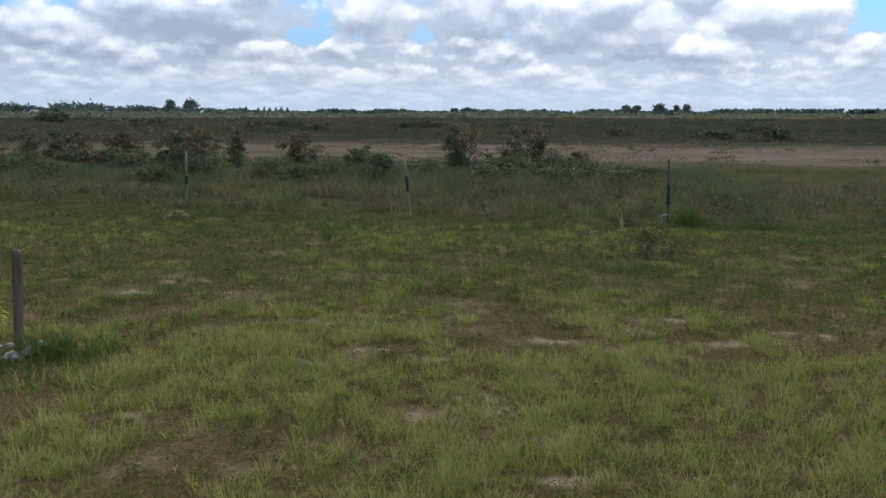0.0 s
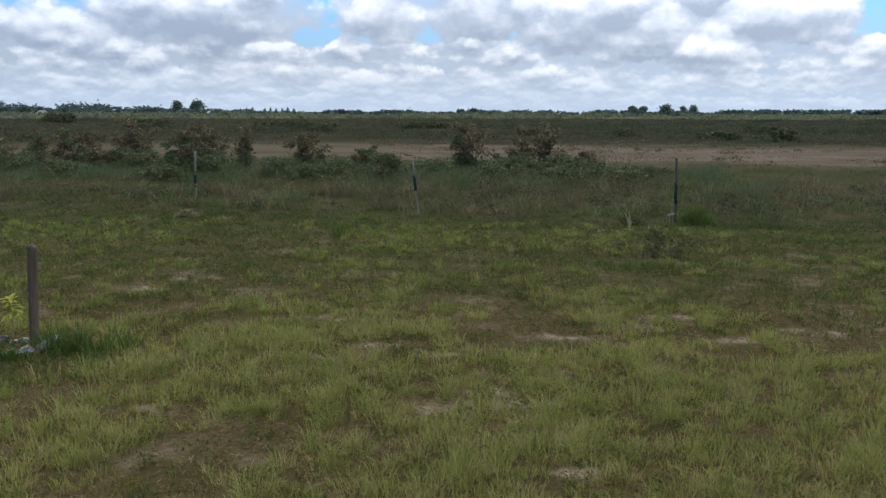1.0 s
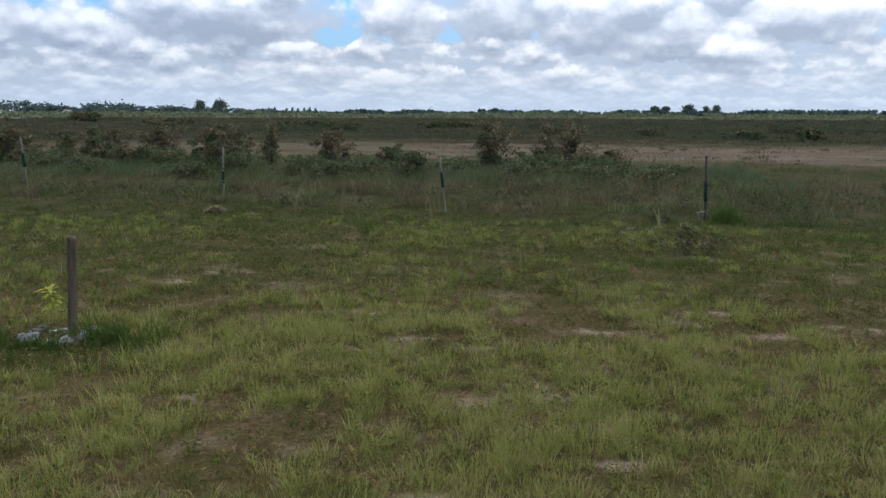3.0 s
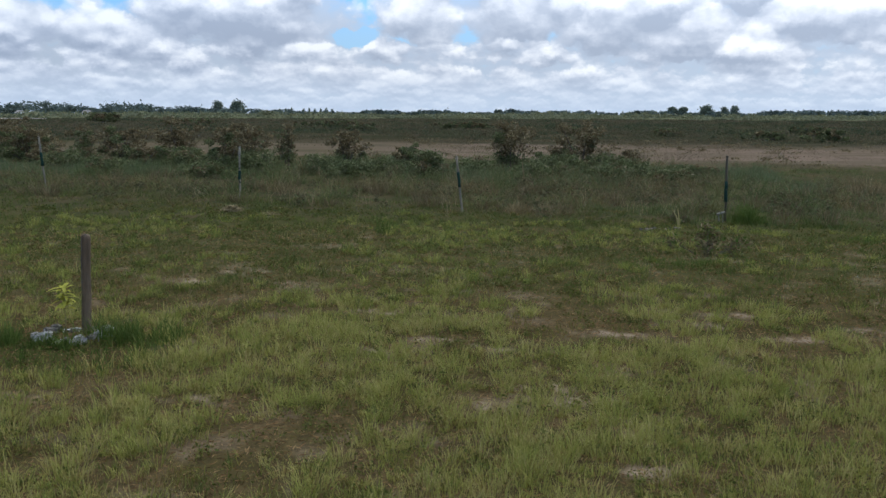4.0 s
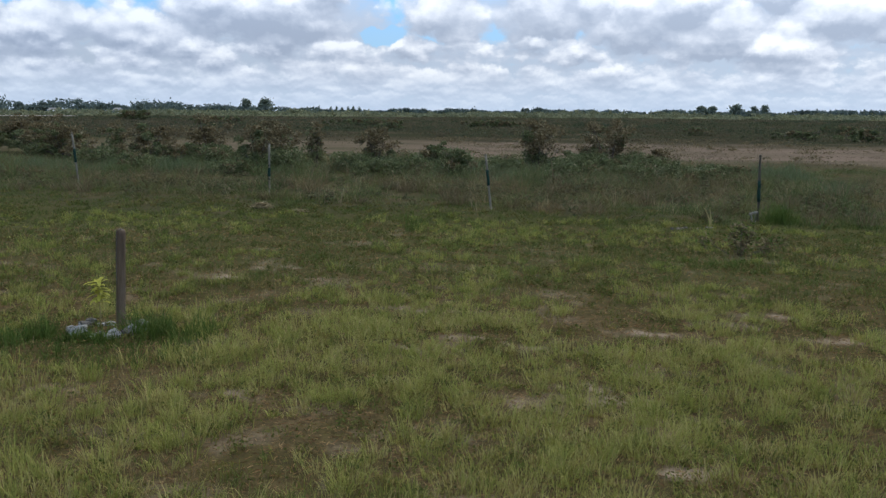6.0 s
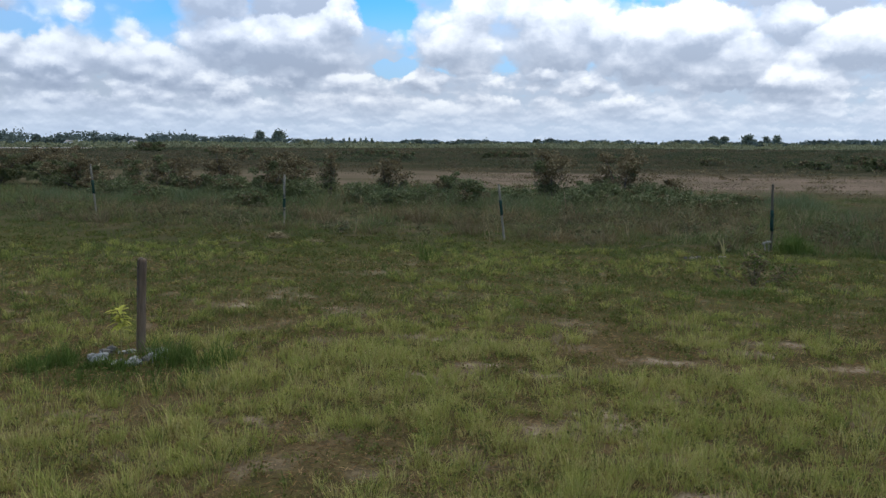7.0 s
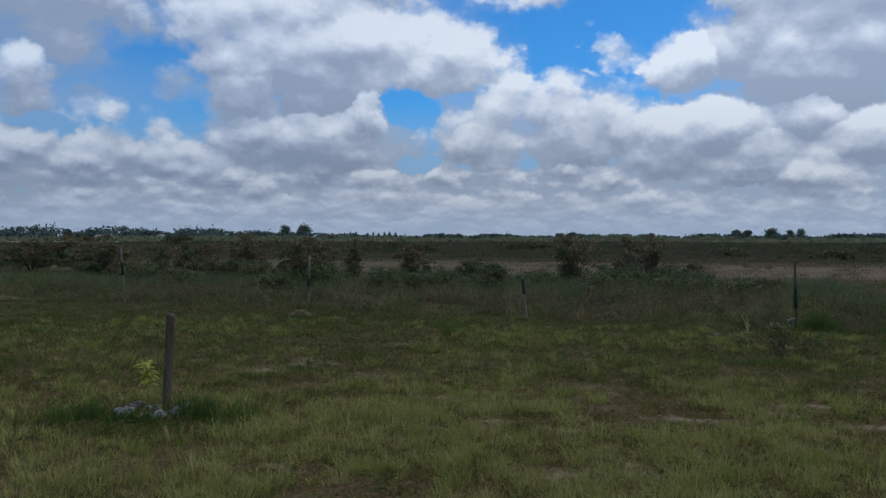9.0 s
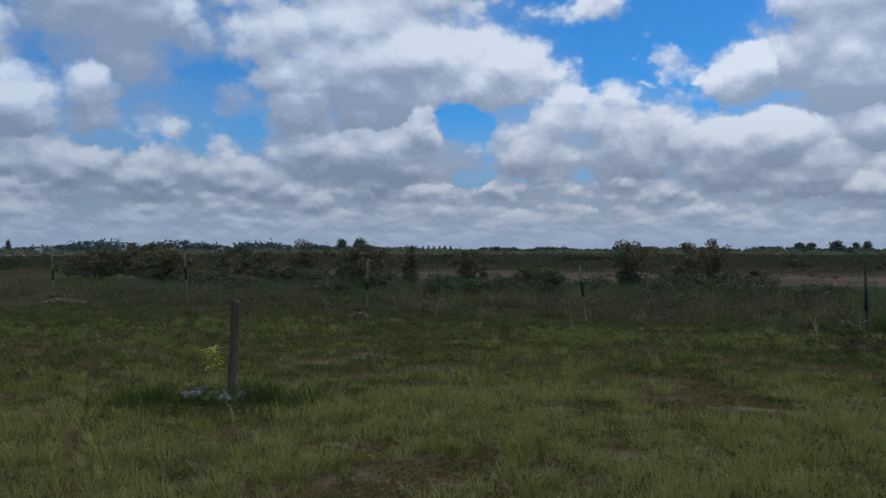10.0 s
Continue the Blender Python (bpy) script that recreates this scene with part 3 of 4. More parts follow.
def build_weeds():
    rng = np.random.RandomState(14)
    cx, cy = sector(9000, rng, 4.2, 26, -44, 30, 0.15)
    keep = (rng.rand(len(cx)) < step(fractal(cx, cy, 1.6, 63, 3), 0.35, 0.65)) & (cy < edge_of_lawn(cx) + 1)
    cx, cy = cx[keep], cy[keep]
    per = 14
    n = len(cx) * per
    spread = np.repeat(0.025 + 0.04 * rng.rand(len(cx)), per)
    x, y = np.repeat(cx, per) + rng.normal(size=n) * spread, np.repeat(cy, per) + rng.normal(size=n) * spread
    c = np.stack((x, y, rise(x, y) + 0.015 + 0.05 * rng.rand(n)), 1)
    stuff("lawn_weeds", leaves("lawn_weeds", c, (0.018 + 0.0012 * np.hypot(x, y)) * (0.7 + 0.8 * rng.rand(n)), WEEDS, rng, 0.55, 0.5),
          "low broad-leaved weeds creeping through the lawn", "weeds")
    n = 70000
    x, y = sector(n, rng, 4.2, 20, -44, 30, 0.0)
    c = np.stack((x, y, rise(x, y) + 0.006 + 0.03 * rng.rand(n) ** 2), 1)
    stuff("dead_grass", leaves("dead_grass", c, (0.04 + 0.05 * rng.rand(n)) * (0.7 + 0.03 * np.hypot(x, y)), LITTER, rng, 0.11, 0.22),
          "dead brown grass blades lying on the soil", "grass")
    n = 8000
    x, y = sector(n, rng, 4.2, 20, -44, 30, 0.1)
    keep = rng.rand(n) < step(fractal(x, y, 0.9, 65, 3), 0.35, 0.65)
    x, y = x[keep], y[keep]
    n = len(x)
    stuff("dry_stalks", blades("dry_stalks", x, y, 0.10 + 0.16 * rng.rand(n), 0.0018 + 0.0002 * np.hypot(x, y), 0.1 + 0.6 * rng.rand(n), STRAW, rng),
          "thin straw-coloured dry stalks among the grass", "grass")


def build_lush():
    rng = np.random.RandomState(4)
    k = 8000
    spots = ((-5.22, 8.56, 0.40, 0.12, 0.095), (-4.5, 9.0, 0.34, 0.26, 0.18), (-5.85, 8.6, 0.30, 0.3, 0.16), (-3.3, 18.6, 0.16, 0.16, 0.36),
             (5.3, 22.0, 0.34, 0.3, 0.38), (2.6, 15.0, 0.7, 0.5, 0.12), (7.4, 18.7, 1.3, 0.6, 0.12), (-4.8, 8.2, 0.9, 0.4, 0.11))
    who = rng.choice(len(spots), k, p=[0.2, 0.18, 0.12, 0.02, 0.14, 0.12, 0.12, 0.1])
    s = np.array(spots)[who]
    x, y = s[:, 0] + rng.normal(size=k) * s[:, 2] * 0.7, s[:, 1] + rng.normal(size=k) * s[:, 3] * 0.7
    tall = s[:, 4] * (0.4 + 0.9 * rng.rand(k)) * (0.3 + 1.3 * step(fractal(x, y, 4.5, 75, 2), 0.35, 0.65))
    stuff("lush_grass", blades("lush_grass", x, y, tall, 0.005 + 0.005 * rng.rand(k), 0.2 + 0.6 * rng.rand(k), LUSH, rng),
          "lush dark green grass round the stones and posts", "grass")


def build_tall():
    rng = np.random.RandomState(5)
    cx, cy = sector(6900, rng, 18, 53, -46, 32, 0.6)
    lim = edge_of_lawn(cx)
    inland = step(cx + (cy - 30) * 0.0, -6, 3)
    keep = (cy > lim - 0.8 + 1.6 * rng.rand(len(cx))) & ~((abs(cx - 4.7) < 0.55) & (cy < 22.4)) & (rng.rand(len(cx)) < 1 - 0.9 * inland * step(cy, 44, 52))
    cx, cy = cx[keep], cy[keep]
    per = 27
    grow = step(cy - edge_of_lawn(cx), 0, 5)
    size = np.repeat((0.22 + 0.30 * grow) * (0.2 + 1.5 * step(fractal(cx, cy, 0.8, 91, 3), 0.33, 0.7)) * (0.6 + 0.8 * rng.rand(len(cx))) * (1 - 0.5 * step(cx, 5, 11)) * (1 - 0.45 * step(cy, 32, 40)) * np.where(rng.rand(len(cx)) < 0.12, 1.5, 0.9), per)
    n = len(cx) * per
    spread = np.repeat(0.10 + 0.16 * rng.rand(len(cx)), per)
    ox, oy = rng.normal(size=n) * spread, rng.normal(size=n) * spread
    x, y = np.repeat(cx, per) + ox, np.repeat(cy, per) + oy
    hue = np.repeat(np.clip(0.46 + 2.8 * (fractal(cx, cy, 0.42, 94, 3) - 0.5) + 0.35 * (rng.rand(len(cx)) - 0.5), 0, 1), per)
    tall = size * (0.5 + 0.8 * rng.rand(n)) * (1.15 - 0.35 * np.hypot(ox, oy) / spread).clip(0.35, 1.2)
    stuff("tall_grass", blades("tall_grass", x, y, tall, 0.0085 + 0.008 * rng.rand(n), 0.4 + 1.2 * rng.rand(n), TALL, rng, np.arctan2(oy, ox) + rng.normal(size=n) * 0.5, hue),
          "tall brown and olive grass growing wild beyond the fence", "grass")
    cx, cy = sector(420, rng, 20, 36, -44, 30, 0.6)
    keep = (cy > edge_of_lawn(cx) + 0.5) & (fractal(cx, cy, 0.6, 93, 3) > 0.5)
    x, y = np.repeat(cx[keep], 6) + rng.normal(size=6 * keep.sum()) * 0.12, np.repeat(cy[keep], 6) + rng.normal(size=6 * keep.sum()) * 0.12
    n = len(x)
    stuff("seed_stalks", blades("seed_stalks", x, y, 0.35 + 0.4 * rng.rand(n), 0.010 + 0.008 * rng.rand(n), 0.2 + 0.7 * rng.rand(n), HAY, rng),
          "pale dry seed stalks over the wild grass", "grass")
    # green reeds among the shrubs
    cx, cy = sector(3600, rng, 29, 44, -40, 24, 0.8)
    keep = (fractal(cx, cy, 0.28, 95, 3) > 0.50 - 0.14 * step(cy, 33, 36) + 0.1 * (rng.rand(len(cx)) - 0.5)) & (cy > 31 - 0.1 * cx) & (cx < 10) & (cy < 40)
    cx, cy = cx[keep], cy[keep]
    per = 44
    n = len(cx) * per
    x, y = np.repeat(cx, per) + rng.normal(size=n) * 0.3, np.repeat(cy, per) + rng.normal(size=n) * 0.3
    tall = np.repeat((0.25 + 0.55 * rng.rand(len(cx)) ** 1.3) * (0.5 + 0.6 * step(fractal(cx, cy, 0.5, 96, 2), 0.3, 0.7)), per) * (0.5 + 0.7 * rng.rand(n))
    stuff("reed_grass", blades("reed_grass", x, y, tall, 0.012 + 0.008 * rng.rand(n), 0.1 + 0.5 * rng.rand(n), REED, rng),
          "grey-green reedy grass between the shrubs", "grass")


def build_tussocks():
    rng = np.random.RandomState(15)
    cx, cy = sector(130, rng, 22, 38, -42, 28, 0.6)
    cx, cy = np.append(cx, (-0.1, 0.1, 3.4, -3.2, -0.3, -11.5, -9.8)), np.append(cy, (28.6, 28.8, 27.5, 28.4, 28.9, 27.0, 27.6))
    keep = (cy > edge_of_lawn(cx) + 0.6) & (cy < 36)
    cx, cy = cx[keep], cy[keep]
    per = 70
    n = len(cx) * per
    spread, size = np.repeat(0.07 + 0.1 * rng.rand(len(cx)), per), np.repeat(0.32 + 0.4 * rng.rand(len(cx)), per)
    ox, oy = rng.normal(size=n) * spread, rng.normal(size=n) * spread
    stuff("dry_tussocks", blades("dry_tussocks", np.repeat(cx, per) + ox, np.repeat(cy, per) + oy, size * (0.5 + 0.6 * rng.rand(n)),
                                 0.008 + 0.008 * rng.rand(n), 0.25 + 0.9 * rng.rand(n), TUSSOCK, rng, np.arctan2(oy, ox)),
          "dry straw-coloured tussocks in the wild grass", "grass")


def build_brush():
    rng = np.random.RandomState(16)
    cx, cy = sector(620, rng, 19, 37, -44, 30, 0.5)
    keep = (cy > edge_of_lawn(cx) + 0.3) & ~((abs(cx - 4.7) < 0.8) & (cy < 22.6)) & (fractal(cx, cy, 0.5, 99, 3) > 0.45)
    cx, cy = cx[keep], cy[keep]
    per, k = 110, len(cx)
    wide, tall = 0.35 + 0.7 * rng.rand(k) ** 2, 0.18 + 0.38 * rng.rand(k) ** 1.5
    c = clumps(cx, cy, wide, tall, per, rng)
    stuff("low_brush", leaves("low_brush", c, 0.05 + 0.06 * rng.rand(len(c)), BRUSH, rng, 0.45),
          "low dark brown-green weeds along the fence line", "weeds")


def build_meadow():
    rng = np.random.RandomState(6)
    n = 48000
    x, y = sector(n, rng, 38, 92, -20, 32, 0.6)
    keep = (x > -9 + 6 * (rng.rand(n) - 0.5)) & (y > 44 + 6 * rng.rand(n))
    x, y = x[keep], y[keep]
    n = len(x)
    tall = 0.04 + 0.12 * rng.rand(n) * step(fractal(x, y, 0.3, 97, 3), 0.3, 0.8)
    stuff("meadow_grass", blades("meadow_grass", x, y, tall, 0.015 + 0.02 * rng.rand(n), 0.3 + 0.7 * rng.rand(n), MEADOW, rng),
          "dry pinkish grass of the open meadow", "grass")


build_lawn()
build_weeds()
build_lush()
build_tall()
build_tussocks()
build_brush()
build_meadow()


# ---- far scrub and woods ----
def build_far():
    rng = np.random.RandomState(7)
    x, y = sector(4200, rng, 72, 400, -48, 34, 0.0)
    d = np.hypot(x, y)
    keep = (fractal(x * 0.5, y, 0.045, 101, 3) > 0.50) & (d > 76 + 60 * (fractal(x, y, 0.05, 102, 3) - 0.45)) & ~((np.degrees(np.arctan2(x, y)) < -27) & (d > 290))
    x, y, d = x[keep], y[keep], d[keep]
    k = len(x)
    wide, tall = (1.4 + 3.0 * rng.rand(k)) * (0.7 + d / 200), (0.3 + 1.2 * rng.rand(k) ** 1.8) * (1 - 0.35 * step(d, 120, 240))
    c = clumps(x, y, wide, tall, 62, rng)
    stuff("far_scrub", leaves("far_scrub", c, np.repeat(0.105 + d / 920, 62) * (0.7 + 0.6 * rng.rand(len(c))), FAR_LEAF, rng, 0.7, tuft=np.repeat(np.clip(0.5 + 2.2 * (fractal(x * 0.5, y, 0.06, 103, 3) - 0.5) + 0.7 * (rng.rand(k) - 0.5), 0, 1), 62)),
          "low dark olive-brown scrub covering the plain", "scrub")
    n = 64000
    x, y = sector(n, rng, 68, 430, -48, 34, 0.0)
    d = np.hypot(x, y)
    keep = ((y > 74 + 12 * (fractal(x, y, 0.12, 105, 2) - 0.5)) | (x < -14)) & (fractal(x * 0.4, y, 0.05, 109, 3) > 0.30)
    x, y, d = x[keep], y[keep], d[keep]
    n = len(x)
    tall = (0.07 + 0.34 * step(fractal(x * 0.4, y, 0.08, 107, 3), 0.35, 0.75)) * (0.4 + 0.8 * rng.rand(n)) * (0.8 + d / 500)
    stuff("heath", blades("heath", x, y, tall, (0.03 + d / 2200) * (0.6 + 0.8 * rng.rand(n)), 0.3 + 0.9 * rng.rand(n), HEATH, rng, tuft=np.clip(0.5 + 3.0 * (fractal(x * 0.4, y, 0.06, 113, 3) - 0.5), 0, 1)),
          "low brown and olive heath covering the plain", "heath")
    x, y = sector(80, rng, 50, 86, -8, 32, 1.0)
    k = len(x)
    c = clumps(x, y, 0.7 + 2.2 * rng.rand(k) ** 1.5, 0.2 + 0.35 * rng.rand(k), 130, rng)
    stuff("meadow_scrub", leaves("meadow_scrub", c, 0.07 + 0.06 * rng.rand(len(c)), RUST, rng, 0.6),
          "small dark reddish bushes dotted over the meadow", "scrub")
    x, y = sector(800, rng, 420, 1000, -48, 34, 0.6)
    k, d = len(x), np.hypot(x, y)
    wide, tall = 6 + 12 * rng.rand(k), (1.0 + 2.4 * rng.rand(k)) * (0.35 + 0.9 * step(fractal(x * 0.4, y * 0.1, 0.05, 112, 2), 0.3, 0.7))
    c = clumps(x, y, wide, tall, 90, rng)
    stuff("pale_scrub", leaves("pale_scrub", c, 0.9 + 0.8 * rng.rand(len(c)), PALE_TREE, rng, 0.7),
          "pale sunlit green bushes on the distant plain", "scrub")
    # the woods on the skyline, higher towards the west
    a = np.radians(-50 + 86 * rng.rand(900))
    deg = np.degrees(a)
    d = 900 + 600 * rng.rand(900)
    lift = 5.5 + 7.5 * step(-deg, 17, 29) - 4.0 * step(-deg, 34, 40) + 2.0 * step(deg, -6, -2) * (1 - step(deg, 0, 3)) + 2.0 * step(deg, 14, 16)
    lift = lift * (1 - 0.28 * step(deg, -16, -12)) * np.where(deg > 15, 0.85 + 0.15 * rng.rand(900), (0.45 + 0.75 * step(fractal(deg, deg * 0, 0.9, 111, 3), 0.3, 0.7)) * (0.55 + 0.55 * rng.rand(900)))
    tall = np.clip(lift * 1.25 / 1487 * d + 2.6, 2, None)
    x, y = d * np.sin(a), d * np.cos(a)
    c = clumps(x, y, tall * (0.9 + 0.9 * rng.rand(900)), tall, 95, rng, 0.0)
    stuff("far_woods", leaves("far_woods", c, 2.2 + 1.5 * rng.rand(len(c)), HAZED_WOODS, rng, 0.75),
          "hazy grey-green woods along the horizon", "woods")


build_far()


def tree(x, y, tall, wide, label, seed, seat=0.25, group=""):
    rng = np.random.RandomState(seed)
    t = thing("tree", x, y, label, "tree", group)
    bm = bmesh.new()
    tube(bm, [(0, 0, -0.5), (0.02 * tall, 0, tall * 0.35), (0, 0.01 * tall, tall * 0.8)], [tall * 0.03, tall * 0.022, tall * 0.008], 7)
    trunk = part("trunk", smooth_all(bm), BARK, t)
    for s in range(4):
        bm = bmesh.new()
        g = rng.rand() * math.tau
        tube(bm, [(0, 0, tall * 0.35), (math.cos(g) * wide * 0.2, math.sin(g) * wide * 0.2, tall * 0.55),
                  (math.cos(g) * wide * 0.36, math.sin(g) * wide * 0.36, tall * 0.7)], [tall * 0.012, tall * 0.009, tall * 0.004], 5)
        part("limb", bm, BARK, trunk)
    lobes = 14
    u = np.linspace(0, 1, lobes)
    centre = np.stack((rng.normal(size=lobes) * wide * 0.26 * (1.2 - u), rng.normal(size=lobes) * wide * 0.26 * (1.2 - u), tall * (seat + (0.86 - seat) * u)), 1)
    k = 1500
    c = centre[rng.randint(0, lobes, k)] + rng.normal(size=(k, 3)) * np.array([wide * 0.12, wide * 0.12, tall * 0.08])
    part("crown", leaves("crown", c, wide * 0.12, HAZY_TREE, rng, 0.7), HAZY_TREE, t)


def at_sky(deg, d):
    return d * math.sin(radians(deg)), d * math.cos(radians(deg))


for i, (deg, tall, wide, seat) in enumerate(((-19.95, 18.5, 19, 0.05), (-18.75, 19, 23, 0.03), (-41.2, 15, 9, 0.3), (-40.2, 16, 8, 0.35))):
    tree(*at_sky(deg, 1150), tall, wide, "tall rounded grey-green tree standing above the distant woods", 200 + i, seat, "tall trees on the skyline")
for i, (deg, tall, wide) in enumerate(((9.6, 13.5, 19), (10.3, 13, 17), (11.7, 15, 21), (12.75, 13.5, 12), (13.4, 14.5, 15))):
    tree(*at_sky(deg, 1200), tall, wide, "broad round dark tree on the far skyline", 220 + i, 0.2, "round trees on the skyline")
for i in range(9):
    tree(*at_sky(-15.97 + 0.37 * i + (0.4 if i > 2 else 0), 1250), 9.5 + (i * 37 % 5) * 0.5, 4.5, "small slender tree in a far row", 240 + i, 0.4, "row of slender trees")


# ---- shrubs beyond the fence ----
def shrub(x, y, wide, tall, seed, rust, label, count=1500, group="shrubs beyond the fence", leaf=0.08):
    rng = np.random.RandomState(seed)
    t = thing("shrub", x, y, label, "shrub", group)
    lobes = int(16 + 8 * wide)
    u = np.linspace(0.12, 1, lobes)
    ang, rad = np.arange(lobes) * 2.4 + rng.rand(lobes) * 1.6, (0.15 + 0.85 * rng.rand(lobes)) * wide * 0.46
    rad *= np.where(u > 0.85, 0.75, 1.0) * (1.0 + 0.35 * np.cos(ang - rng.rand() * math.tau))
    centre = np.stack((np.cos(ang) * rad, np.sin(ang) * rad, tall * (0.06 + 0.80 * u * (0.72 + 0.28 * rng.rand(lobes)))), 1)
    size = (0.10 + 0.12 * rng.rand(lobes)) * (0.65 + 0.35 * tall) * np.where(u < 0.3, 1.3, 1.0) * (1.45 if rust < 0.15 else 1.0)
    for i in range(0, lobes, 3):
        bm = bmesh.new()
        e = centre[i]
        tube(bm, [(0.07 * math.cos(i * 2), 0.07 * math.sin(i * 2), -0.05), (e[0] * 0.45, e[1] * 0.45, e[2] * 0.5), tuple(e)],
             [0.032, 0.022, 0.008], 6)
        part("stem", smooth_all(bm), BARK, t)
    dry = (u > 0.4) & (rng.rand(lobes) < rust * 1.5)

    def crown(which, k, shift):
        ids = np.flatnonzero(which)
        pick = ids[rng.randint(0, len(ids), k)]
        way = rng.normal(size=(k, 3))
        way /= np.linalg.norm(way, axis=1)[:, None]
        c = centre[pick] + way * (size[pick] * (0.45 + 0.65 * rng.rand(k)))[:, None] * np.array([1.25, 1.25, 0.8]) + np.array([0, 0, shift])
        c[:, 2] = np.clip(c[:, 2], 0.03, None)
        return c
    share = (~dry).sum() / lobes
    k = int(count * share) + 1
    if share > 0:
        part("foliage", leaves("foliage", crown(~dry, k, 0.0), leaf * (1 + rng.rand(k)), LEAF, rng, 0.5), LEAF, t)
    if dry.any():
        k = int(count * (1 - share) * 0.85) + 1
        part("rusty_foliage", leaves("rusty_foliage", crown(dry, k, 0.02), leaf * (1 + rng.rand(k)), RUST, rng, 0.5), RUST, t,
             "rust-brown dry leaves and seed heads")


SHRUBS = ((-31.0, 48.0, 5.2, 2.2, 0.55), (-25.4, 42.0, 3.8, 1.75, 0.6), (-22.4, 42.0, 1.6, 1.75, 0.3), (-19.5, 40.0, 3.5, 1.85, 0.6), (-17.2, 41.0, 2.3, 2.1, 0.6),
          (-17.7, 38.0, 2.7, 1.1, 0.4), (-12.9, 36.0, 1.8, 1.9, 0.45), (-13.3, 40.0, 1.8, 2.15, 0.7), (-10.8, 38.0, 0.9, 2.05, 0.5),
          (-8.1, 38.0, 2.1, 1.85, 0.75), (-4.2, 35.0, 1.75, 1.15, 0.12), (-0.87, 38.0, 2.2, 2.35, 0.6), (2.2, 37.5, 2.8, 2.25, 0.6),
          (4.4, 38.5, 1.3, 1.25, 0.6), (-22.8, 38.6, 2.2, 0.95, 0.5), (7.4, 37.0, 1.3, 0.65, 0.3), (-5.8, 40.5, 1.6, 1.3, 0.3))
# low green bushes and the thicket to the west
SHRUBS += ((-20.3, 37.4, 3.0, 0.9, 0.05), (-15.4, 38.0, 2.6, 1.0, 0.1), (-11.7, 35.8, 2.2, 0.9, 0.0), (-9.0, 36.0, 2.2, 0.8, 0.0), (-6.4, 36.6, 2.0, 0.7, 0.0),
           (1.3, 36.6, 2.8, 1.0, 0.05), (2.8, 36.4, 2.0, 1.05, 0.1), (-2.4, 37.0, 1.6, 0.8, 0.1), (0.9, 35.8, 3.4, 1.0, 0.05), (3.7, 37.2, 2.0, 0.9, 0.0), (-2.1, 36.4, 1.8, 0.8, 0.0), (6.2, 37.0, 2.6, 0.6, 0.0), (-26.6, 43.5, 3.6, 1.6, 0.3),
           (-29.0, 46.0, 4.0, 1.8, 0.4), (-33.8, 47.5, 4.4, 1.9, 0.4), (-36.5, 50.0, 4.0, 1.6, 0.35), (-15.0, 44.0, 3.0, 1.7, 0.4),
           (0.2, 34.2, 2.0, 0.75, 0.0), (2.9, 33.6, 2.2, 0.8, 0.1), (-7.2, 33.8, 2.4, 0.7, 0.0), (-12.6, 33.0, 2.0, 0.7, 0.1), (5.4, 34.4, 1.8, 0.6, 0.1), (-17.4, 34.6, 2.2, 0.7, 0.1))
for i, (x, y, wide, tall, rust) in enumerate(SHRUBS):
    kind = "rust-brown and dark green" if rust > 0.42 else "dark green"
    size = "tall spreading" if tall > 1.8 else "low rounded" if tall < 1.3 else "bushy"
    shrub(x, y, wide, tall * (1.2 if tall > 1.6 else 1.08), 300 + i, rust, f"{size} {kind} shrub in tall grass", count=int(1300 * wide * tall ** 0.5))

PLAIN_BUSHES = ((30.0, 88.0, 4.6, 1.4), (25.2, 92.0, 5.4, 1.0), (17.0, 104.0, 4.2, 1.0), (6.3, 114.0, 4.4, 1.0), (-9.6, 150.0, 11.0, 1.3),
                (-32.1, 150.0, 14.0, 1.4), (-24.0, 128.0, 6.0, 1.3), (-60.0, 153.0, 10.5, 1.8), (-112.0, 221.0, 10.0, 3.0), (38.0, 120.0, 7.0, 1.1))
for i, (x, y, wide, tall) in enumerate(PLAIN_BUSHES):
    shrub(x, y, wide, tall, 360 + i, 0.3, "broad dark green bush standing on the open plain", count=int(700 * wide), group="bushes on the plain", leaf=0.0022 * y)


# ---- fence posts ----
def fence_post(x, y, tall, lean_x, lean_y, band, label, seed, wood):
    t = thing("fence_post", x, y, label, "fence post", "fence posts in a row")
    top = Vector((lean_x, lean_y, tall))
    rng = random.Random(seed)

    def along(f0, f1, r, steps=5):
        pts = [top * (f0 + (f1 - f0) * i / steps) + Vector((rng.uniform(-0.004, 0.004), rng.uniform(-0.004, 0.004), 0)) for i in range(steps + 1)]
        bm = bmesh.new()
        tube(bm, pts, [r * rng.uniform(0.94, 1.05) for _ in pts], 9)
        return smooth_all(bm)
    part("shaft", along(-0.15, 1.0, 0.032, 8), wood, t)
    part("sleeve", along(band[0], band[1], 0.042, 4), SLEEVE, t, "dark blue-green painted sleeve")
    part("cap", along(0.985, 1.01, 0.035, 2), wood, t)


